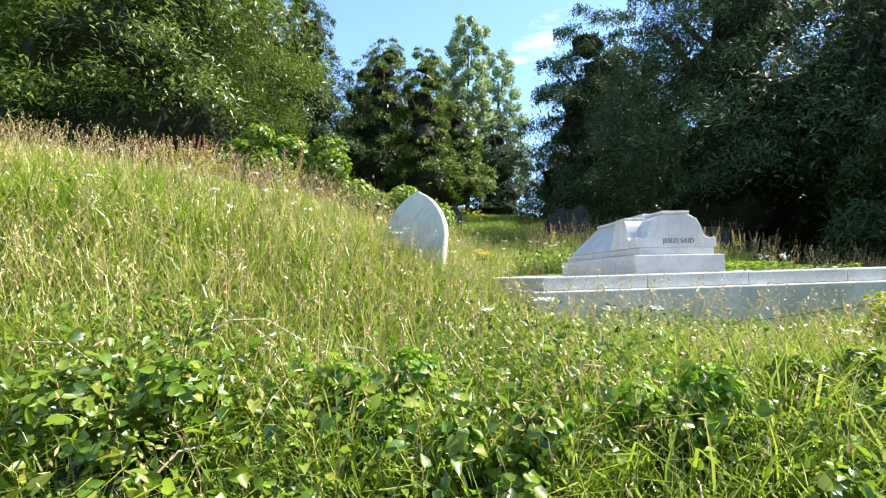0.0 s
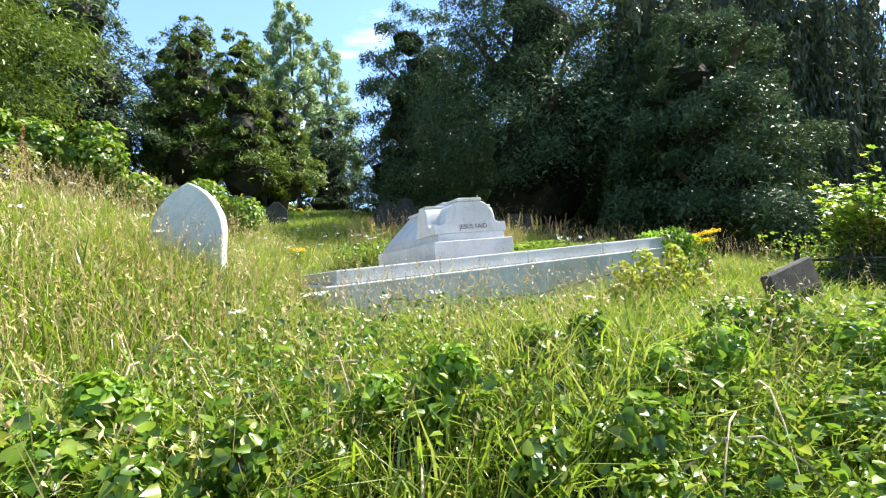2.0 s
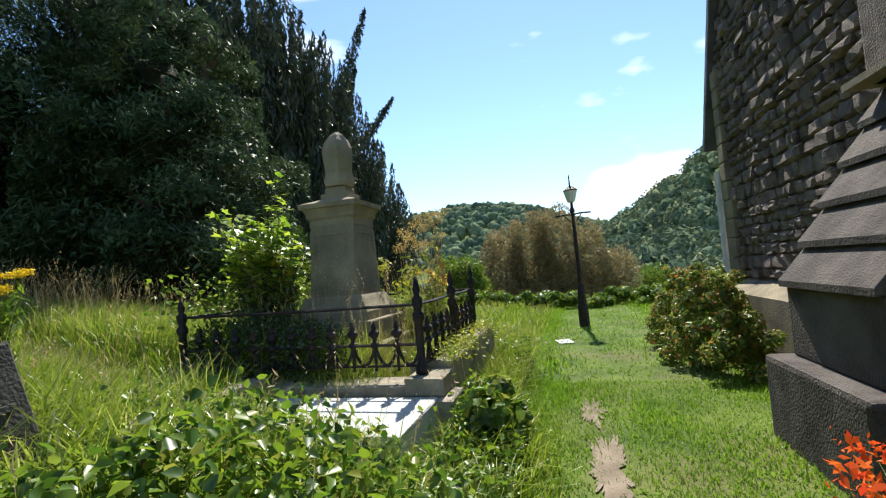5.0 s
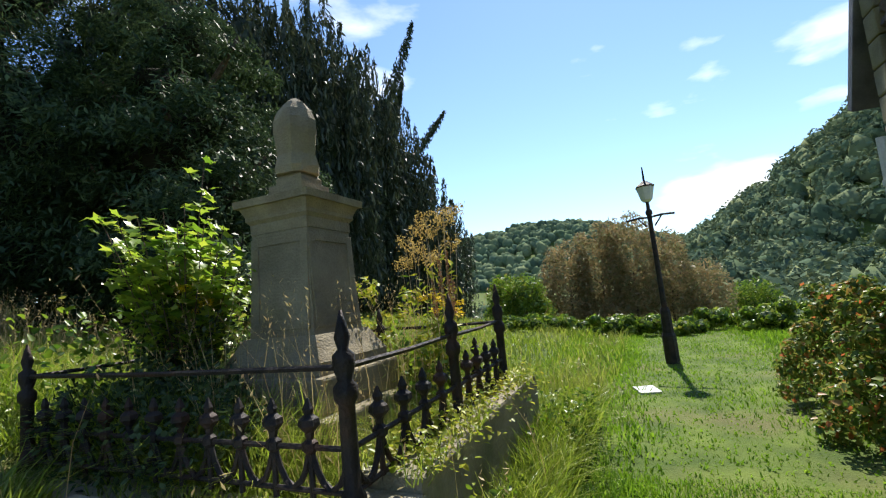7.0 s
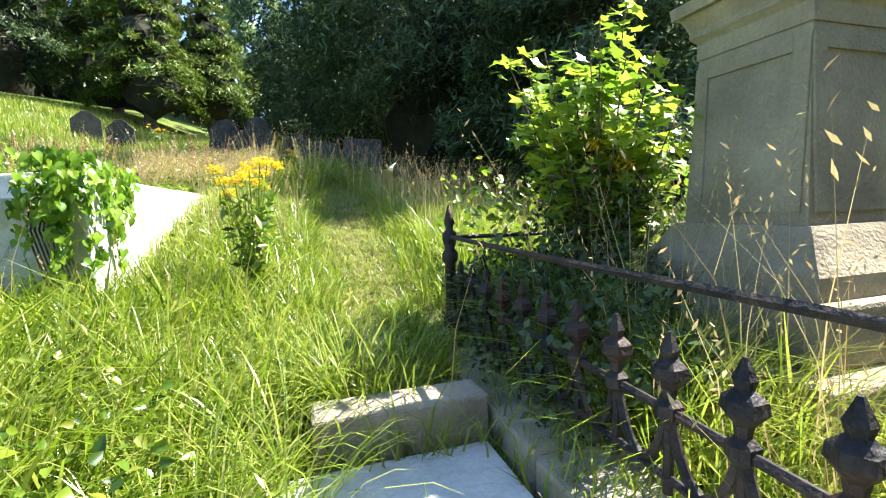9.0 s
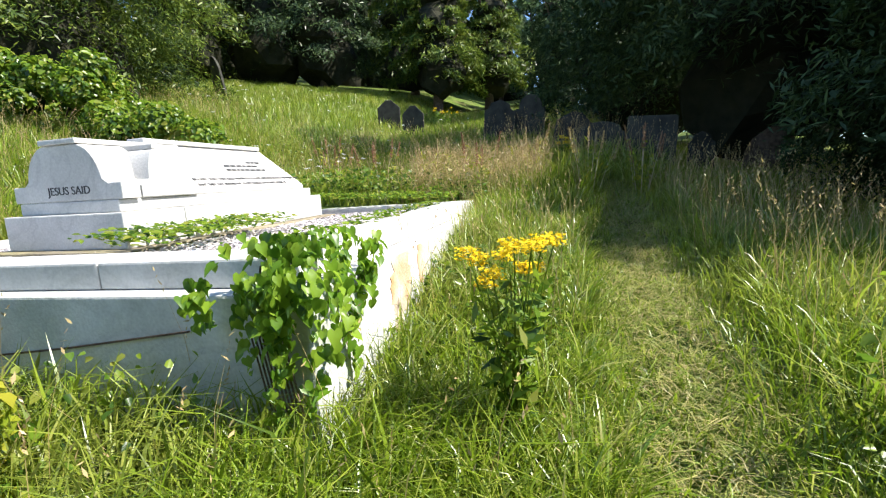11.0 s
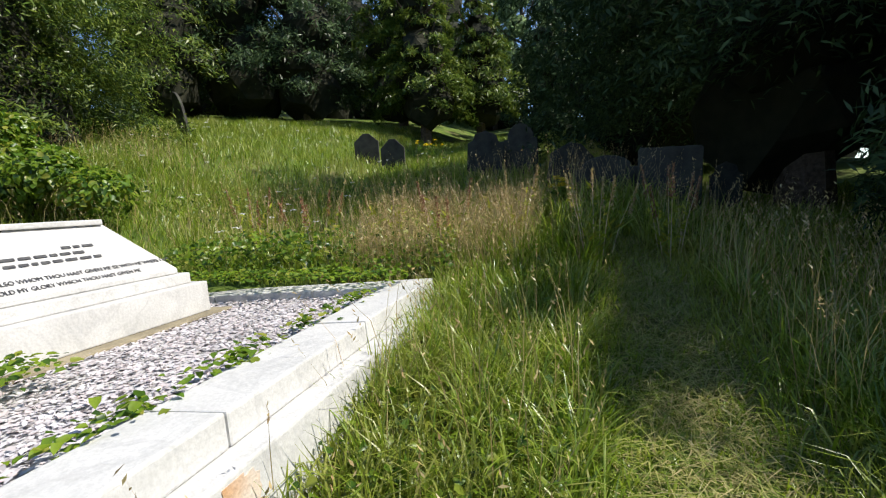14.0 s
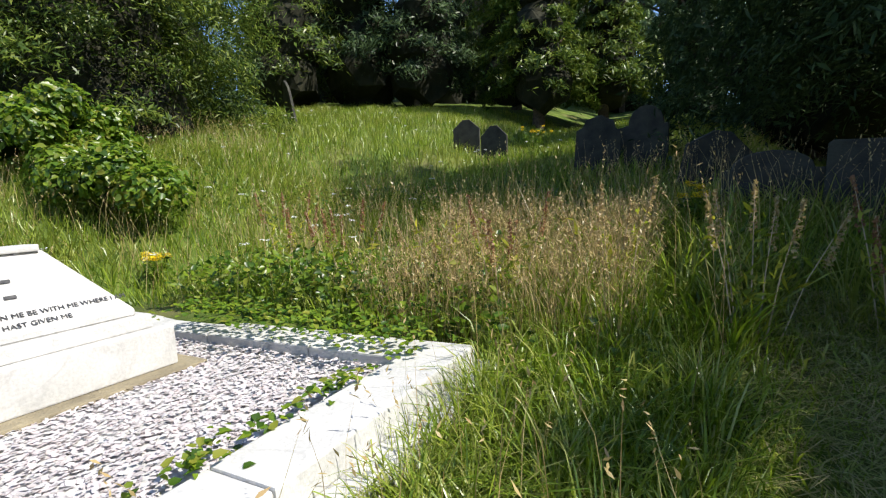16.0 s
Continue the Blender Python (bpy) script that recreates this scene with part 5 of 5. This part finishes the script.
# arching tufts over the bank, the slope and the corridor beside the plot
sets, lush = [], []
for n, (x0, x1, y0, y1), per, (l0, l1), w, sp, out in ((420, (-2.6, 6.2, 1.65, 3.4), 30, (0.35, 0.62), 0.0045, 0.07, lush), (420, (-4.5, 3.6, 3.0, 5.1), 30, (0.35, 0.6), 0.0042, 0.08, sets), (330, (-7, 1.0, 4.6, 9.0), 26, (0.4, 0.65), 0.006, 0.1, sets), (260, (2.6, 6.0, 2.6, 4.5), 34, (0.32, 0.55), 0.0042, 0.09, lush), (300, (5.55, 6.95, 2.25, 4.6), 48, (0.36, 0.6), 0.0034, 0.1, lush), (230, (5.6, 6.75, 4.5, 9.5), 30, (0.3, 0.5), 0.0042, 0.08, lush), (260, (7.75, 10.5, 5.2, 9.5), 30, (0.35, 0.6), 0.005, 0.09, lush), (130, (6.95, 7.27, 4.05, 5.3), 40, (0.45, 0.85), 0.0036, 0.07, sets), (200, (4.5, 10.5, 9.8, 13.5), 24, (0.5, 0.8), 0.006, 0.1, sets)):
    x, y = scatter(n, x0, x1, y0, y1)
    k = trodden(x, y) < 0.55
    x, y = x[k], y[k]
    out.append(tufts(x, y, per, rng.uniform(l0, l1, len(x)), w, sp, 0.85))
stuff("grass_tufts", merged(*sets), GRASS, "arching tufts of long green and straw grass", "grass")
stuff("lush_tufts", merged(*lush), LUSH, "lush bright green tufts of long grass", "grass")

# flattened straw and grass on the trodden way
n = 13000
y = rng.uniform(4.3, 11.0, n)
x = 7.12 + 0.03 * (y - 5) + 0.3 * rng.normal(size=n)
x2, y2 = scatter(5000, -4, 6.2, 1.7, 5.2)
k = field(x2, y2, 6.0) > 0.5
x2, y2 = x2[k], y2[k]
stuff("matted_grass", merged(blades(x, y, rng.uniform(0.05, 0.13, n), rng.uniform(0.003, 0.005, n), 2.6), blades(x2, y2, rng.uniform(0.2, 0.42, len(x2)), rng.uniform(0.002, 0.0045, len(x2)), 1.5)), MATTED, "flattened pale dry grass lying over the ground", "grass")

# short turf of the path and lawn
sets = []
for n, (x0, x1, y0, y1), w in ((88000, (1.5, 9.5, -1.5, 2.0), 0.0045), (50000, (9.5, 21, -6, 3.2), 0.0085)):
    x, y = scatter(n, x0, x1, y0, y1)
    bare = np.exp(-(((y - 1.15 - 0.1 * np.sin(x * 1.3)) / 0.13) ** 2)) * (x > -2) * (x < 8.7) * (0.35 + 0.65 * (np.sin(x * 2.1) > -0.3))
    k = rng.uniform(0, 1, len(x)) > bare * 0.8
    x, y = x[k], y[k]
    h = rng.uniform(0.025, 0.07, len(x)) * (0.7 + 0.6 * field(x * 2.0, y * 3.0, 8.0)) * (1 + 1.6 * smooth(1.3, 1.9, y) + 1.6 * smooth(-0.1, -0.9, y))
    sets.append(blades(x, y, h, w * rng.uniform(0.6, 1.4, len(x)), 0.6))
stuff("lawn_grass", merged(*sets), LAWN, "short bright green turf of the path and lawn", "grass")

# small tufts rooted on the railing kerb
n = 1500
a = rng.uniform(0, 1, n)
x = np.where(a < 0.6, rng.uniform(RX0 + 0.3, RX1, n), rng.uniform(RX0, RX0 + 0.34, n))
y = np.where(a < 0.6, np.where(rng.uniform(0, 1, n) < 0.5, RY0 + 0.34, RY0 + 0.03) + 0.03 * rng.normal(size=n), rng.uniform(RY0 + 0.4, RY1 - 0.1, n))
k = field(x * 4, y * 4, 5.0) > 0.42
x, y, a = x[k], y[k], a[k]
stuff("kerb_tufts", blades(x, y, rng.uniform(0.05, 0.2, len(x)), 0.003 * np.ones(len(x)), 0.9, np.where(a < 0.6, RZ, RZ - 0.11)), GRASS, "small tufts of grass rooted on the kerb stones", "grass")

# creeping weeds on the railing kerb
kw = thing("kerb_weeds", pose(0, 0, RZ), "small creeping weeds along the top of the railing kerb", "weed")
n = 1500
x = np.round(rng.uniform(RX0 + 0.35, RX1, n) * 2.3) / 2.3 + 0.11 * rng.normal(size=n)
x = np.clip(x, RX0 + 0.36, RX1)
y = RY0 + 0.16 + 0.13 * rng.normal(size=n)
z = 0.02 + 0.1 * rng.uniform(0, 1, n) ** 2 - 0.35 * np.clip(RY0 - y, 0, 0.2)
nr = np.array([[0.0, -0.3, 0.9]]) + 0.6 * unit(n)
v, f = heart_leaves(np.stack([x, y, z], 1), rng.uniform(0.010, 0.024, n), nr / np.linalg.norm(nr, axis=1, keepdims=True))
npart("leaves", v, f, YELLEAF, kw)

# dry seed stalks
xs, ys, hs = [], [], []
for n, x0, x1, y0, y1, h0, h1 in ((9000, -6, 12.5, 2.0, 15, 0.45, 0.85), (2600, 4.3, 6.3, 9.7, 11.8, 0.4, 0.7), (260, 2.5, 8, 9.7, 12.5, 0.8, 1.15), (420, 7.7, 9.9, 2.75, 4.8, 0.7, 1.35), (600, 7.2, 9.5, 6.5, 11, 0.6, 1.0), (1600, -6, 0.6, 3.5, 7.5, 0.5, 0.8)):
    x, y = scatter(n, x0, x1, y0, y1)
    if n == 9000:
        k = rng.uniform(0, 1, len(x)) < 0.25 + 0.75 * (field(x, y, 4.0) > 0.6)
        x, y = x[k], y[k]
    k = trodden(x, y) < 0.4
    xs.append(x[k]), ys.append(y[k]), hs.append(rng.uniform(h0, h1, int(k.sum())))
x, y, h = np.concatenate(xs), np.concatenate(ys), np.concatenate(hs)
v1 = blades(x, y, h, 0.0022 * np.ones(len(x)), 0.3)
tips = v1[0].reshape(-1, 5, 3)[:, 4]
m3 = v1[0].reshape(-1, 5, 3)[:, 2]
hd = []
for s in (0.0, 0.1, 0.2, 0.3):
    c = tips + (m3 - tips) * s
    hd.append(cards(c, rng.uniform(0.010, 0.021, len(c)), ratio=0.28, lift=1.5))
x, y = scatter(1000, -7, 1.2, 3.6, 9.0)
x2, y2 = scatter(700, -3, 4, 2.4, 5.1)
x, y = np.concatenate([x, x2]), np.concatenate([y, y2])
pl_ = blades(x, y, rng.uniform(0.5, 0.82, len(x)), 0.002 * np.ones(len(x)), 0.45)
tip, mid = pl_[0].reshape(-1, 5, 3)[:, 4], pl_[0].reshape(-1, 5, 3)[:, 2]
for s in np.linspace(0.0, 0.5, 9):
    c = tip + (mid - tip) * s + 0.035 * s * 2 * unit(len(x))
    hd.append(cards(c, rng.uniform(0.010, 0.02, len(c)), ratio=0.26, lift=1.2))
v1 = merged(v1, pl_)
stuff("seed_stalks", v1, STRAW, "tall dry grass stalks", "grass")
stuff("seed_heads", merged(*hd), STRAW, "feathery dry grass seed heads", "grass")


# broad-leaved tangle on the bank
def tangle(n, x0, x1, y0, y1, z0, z1, s0, s1, cut, fine=False):
    x, y = scatter(n, x0, x1, y0, y1)
    g = field(x * 1.3, y * 1.3, 2.0) * 0.7 + 0.3 * rng.uniform(0, 1, len(x))
    k = g > cut
    x, y = x[k], y[k]
    z = height(x, y) + rng.uniform(z0, z1, len(x)) * (0.5 + g[k])
    nr = np.array([[0.2, -0.25, 0.8]]) + 0.85 * unit(len(x))
    nr /= np.linalg.norm(nr, axis=1, keepdims=True)
    return (fine_leaves if fine else heart_leaves)(np.stack([x, y, z], 1), rng.uniform(s0, s1, len(x)), nr)


sets = [tangle(13000, -2.5, 6.3, 1.65, 3.6, 0.03, 0.36, 0.012, 0.03, 0.56), tangle(2300, -2.5, 5.4, 1.6, 3.0, 0.15, 0.42, 0.024, 0.046, 0.5, True), tangle(12000, 1.0, 5.9, 1.75, 2.75, 0.02, 0.5, 0.013, 0.036, 0.42), tangle(3500, 7.5, 10.6, 1.9, 2.32, 0.02, 0.4, 0.012, 0.03, 0.35), tangle(5000, -4, 5, 10.2, 15, 0.1, 0.34, 0.014, 0.03, 0.55), tangle(7000, -4, 6.2, 3.2, 5.2, 0.1, 0.34, 0.014, 0.03, 0.62), tangle(4000, 5.5, 6.6, 4.2, 10, 0.02, 0.2, 0.014, 0.034, 0.55), tangle(5000, -6, 6, 9.6, 14, 0.1, 0.36, 0.02, 0.04, 0.6), tangle(2200, 2.0, 5.6, 9.5, 10.2, 0.1, 0.4, 0.02, 0.045, 0.35), tangle(3500, 6.2, 7.4, 1.7, 2.4, 0.02, 0.3, 0.014, 0.034, 0.3), tangle(1500, 7.6, 9.9, 4.5, 5.6, 0.1, 0.9, 0.02, 0.04, 0.3), tangle(1800, 8.9, 9.9, 2.7, 4.7, 0.1, 0.8, 0.02, 0.045, 0.3), tangle(16000, -2.5, 6.3, 1.6, 4.6, 0.05, 0.4, 0.01, 0.024, 0.5)]
stuff("bramble_tangle", merged(*sets), BROAD, "tangle of bramble and bindweed leaves on the bank", "undergrowth")

# ivy hanging over the corner of the plot, and along its gravel
iv = thing("ivy", pose(0, 0, 0), "bindweed and ivy hanging over the marble kerb", "climbing plant")
pts, nrs = [], []
for i in range(40):
    u = rng.uniform(0, 1)
    front = i % 8 < 5
    if front:
        p0, nv = np.array([5.56 - 0.27 * u ** 1.5, KY0 - 0.02, KZ + 0.03]), np.array([0.15, -0.85, 0.45])
        out = np.array([rng.normal() * 0.08, -0.17, 0])
    else:
        p0, nv = np.array([KX1 - 0.02, KY0 - 0.05 + 0.5 * u ** 1.4, KZ + 0.03]), np.array([0.8, -0.25, 0.5])
        out = np.array([0.17, rng.normal() * 0.08, 0])
    ln = rng.uniform(0.2, 0.75) * (1.15 - 0.75 * u)
    k = int(10 + 34 * ln)
    s = rng.uniform(0, 1, k)
    bulge = rng.uniform(0.9, 1.5)
    p = p0 + out[None] * (np.minimum(1, s * 3) * bulge)[:, None] + np.stack([0 * s, 0 * s, 0.06 * np.sin(np.minimum(1, s * 4) * 3.14) - ln * s], 1) + 0.035 * unit(k)
    pts.append(p)
    nrs.append(nv[None] + 0.75 * unit(k))
c, nr = np.concatenate(pts), np.concatenate(nrs)
nr /= np.linalg.norm(nr, axis=1, keepdims=True)
v, f = fine_leaves(c, rng.uniform(0.015, 0.042, len(c)), nr, np.array([[0, 0, -1.0]]))
npart("leaves", v, f, IVY, iv)
for i in range(9):
    x = 5.36 + 0.018 * i
    part("stem", tube([(x, KY0 + 0.02, KZ + 0.015), (x + 0.02, KY0 - 0.13, KZ - 0.02), (x - 0.03, KY0 - 0.16, 1.0), (x + 0.04, KY0 - 0.17, 0.7)], 0.005, 4), BARK, iv)
part("stem", tube([(1.6, KY0 - 0.13, 0.85), (2.4, KY0 - 0.13, 0.72), (3.4, KY0 - 0.13, 0.75), (4.3, KY0 - 0.13, 0.88), (5.0, KY0 - 0.13, 1.0)], 0.006, 4), BARK, iv)
gl = thing("plot_weeds", pose(0, 0, 0), "low ivy and weeds creeping over the plot edge", "weed")
n = 2000
a = rng.uniform(0, 1, n)
x = np.where(a < 0.4, 3.95 + 0.16 * rng.normal(size=n), np.where(a < 0.62, 5.06 + 0.05 * rng.normal(size=n), rng.uniform(2.9, 5.25, n)))
y = np.where(a < 0.4, rng.uniform(5.65, 7.2, n), np.where(a < 0.62, rng.uniform(5.6, 9.1, n), 9.3 + 0.13 * rng.normal(size=n)))
y = np.where((a < 0.62) & (a >= 0.5), np.round(y * 1.5) / 1.5 + 0.1 * rng.normal(size=n), y)
nr = np.array([[0.1, 0, 1.0]]) + 0.4 * unit(n)
v, f = heart_leaves(np.stack([x, y, KZ - 0.04 + 0.08 * rng.uniform(0, 1, n) + 0.09 * (a >= 0.62)], 1), rng.uniform(0.014, 0.035, n), nr / np.linalg.norm(nr, axis=1, keepdims=True))
npart("leaves", v, f, BROAD, gl)

# arching dry canes over the bank
for i in range(46):
    x, y = -2.5 + 8.8 * rng.uniform(), 1.8 + 1.9 * rng.uniform()
    a, ln = rng.uniform(0, 6.28), rng.uniform(0.5, 1.1)
    ca = thing("bramble_cane", pose(x, y, hz(x, y)), "dry arching bramble cane in the undergrowth", "stem", "dry canes on the bank")
    q = [(math.cos(a) * ln * s, math.sin(a) * ln * s * 0.6, 0.5 * math.sin(math.pi * (0.12 + 0.75 * s)) - 0.1) for s in (0, 0.2, 0.4, 0.6, 0.8, 1.0)]
    part("cane", tube(q, 0.006, 5, None, 0.003), CANE, ca)

# leafy mounds on the bank
for i in range(15):
    x, y = -1.6 + 0.46 * i + 0.2 * rng.uniform(), 2.0 + 1.2 * ((i * 0.618) % 1)
    r = rng.uniform(0.24, 0.4)
    s = shrub(x, y, lumps(6, r, r * 0.8, 0.08, 0.42, r * 0.55, 0.9, 0.3), 1500, 0.029, BROAD if i % 3 else IVY, "mound of nettle and bramble leaves on the bank", "bramble_mound")
    # Near-black lump: shade painted into the gaps between the leaves.
    core([(0, 0, 0.05, r * 1.1, 0.6)], 0.6, s, INNER_SHADE)

# white umbels and bindweed flowers
x, y = scatter(220, -7, 4, 3, 20)
k = rng.uniform(0, 1, len(x)) > 0.6
x, y = x[k], y[k]
cs = []
for a, b in zip(x, y):
    an, rr = rng.uniform(0, 6.28, 14), 0.05 * np.sqrt(rng.uniform(0, 1, 14))
    cs.append(np.stack([a + rr * np.cos(an), b + rr * np.sin(an), height(a, b) + 0.5 + 0.02 * rng.uniform(0, 1, 14)], 1))
c = np.concatenate(cs)
stuff("white_umbels", cards(c, 0.015 * np.ones(len(c)), nrm=np.array([[0, 0, 1.0]]) + 0.3 * unit(len(c)), ratio=0.8), WHITEP, "white flower umbels scattered in the meadow", "flower")

# bare trodden earth along the path
for x, y, rx, ry in ((-1.5, 1.15, 0.7, 0.11), (1.5, 1.12, 1.0, 0.11), (3.6, 1.2, 0.9, 0.12), (5.5, 1.12, 0.95, 0.11), (7.15, 1.17, 0.6, 0.11), (8.4, 1.22, 0.35, 0.09), (6.95, 4.22, 0.3, 0.14)):
    b = bmesh.new()
    bmesh.ops.create_circle(b, cap_ends=True, segments=150, radius=1)
    for v in b.verts:
        k = 1 + 0.55 * noise.noise(v.co * 2.6 + Vector((x, y, 0))) + 0.4 * noise.noise(v.co * 8 + Vector((x, y, 3))) + 0.3 * noise.noise(v.co * 21 + Vector((x, y, 5)))
        v.co = Vector((x + v.co.x * rx * k, y + v.co.y * ry * k, 0))
        v.co.z = hz(v.co.x, v.co.y) + 0.012
    me = bpy.data.meshes.new("bare_earth")
    b.to_mesh(me)
    b.free()
    me.materials.append(EARTH)
    tagged(new("bare_earth", me), "worn patch of bare pale earth on the path", "earth", kind="structure")

# far woods on the hills
def ball(level):
    bc = bmesh.new()
    bmesh.ops.create_icosphere(bc, subdivisions=level, radius=1)
    out = np.array([v.co[:] for v in bc.verts]), np.array([[v.index for v in f.verts] for f in bc.faces])
    bc.free()
    return out


sets, tops = [], []
for n, (x0, x1, y0, y1), (r0, r1), near, level in ((3300, (430, 660, -250, 520), (3.5, 6.5), 0, 2), (1900, (90, 285, -270, -10), (3.0, 6.6), 84, 1), (420, (60, 200, -60, 60), (2, 4), 40, 1), (220, (38, 75, -30, 45), (1.2, 2.6), 40, 1)):
    bv, bf = ball(level)
    x, y = rng.uniform(x0, x1, n), rng.uniform(y0, y1, n)
    r = rng.uniform(r0, r1, n)
    z = height(x, y) + r * 0.5
    mid = np.stack([x, y, z], 1)
    tall = np.concatenate([np.ones((n, 2)), rng.uniform(0.8, 1.4, (n, 1))], 1)
    jit = (1 if not near else 0.72) + 0.16 * rng.normal(size=(n, len(bv), 1))
    v = bv[None] * jit * r[:, None, None] * tall[:, None] + mid[:, None]
    sets.append((v.reshape(-1, 3), (bf[None] + (np.arange(n) * len(bv))[:, None, None]).reshape(-1, 3)))
    if near:
        k = np.repeat(np.arange(n), near)
        d = unit(len(k))
        d[:, 2] = np.abs(d[:, 2]) * 1.2 - 0.25
        p = mid[k] + d * tall[k] * (r[k] * rng.uniform(0.8, 1.12, len(k)))[:, None]
        tops.append(cards(p, r[k] * rng.uniform(0.1, 0.22, len(k)), nrm=(d + 0.5 * unit(len(k))) / 1.2, ratio=0.75))
fw = stuff("far_woods", merged(*sets), HILLW, "distant wooded hillsides across the valley", "woodland")
fw.data.polygons.foreach_set("use_smooth", [True] * len(fw.data.polygons))
stuff("far_leaves", merged(*tops), HILLW, "sunlit crowns of the woods across the valley", "woodland")
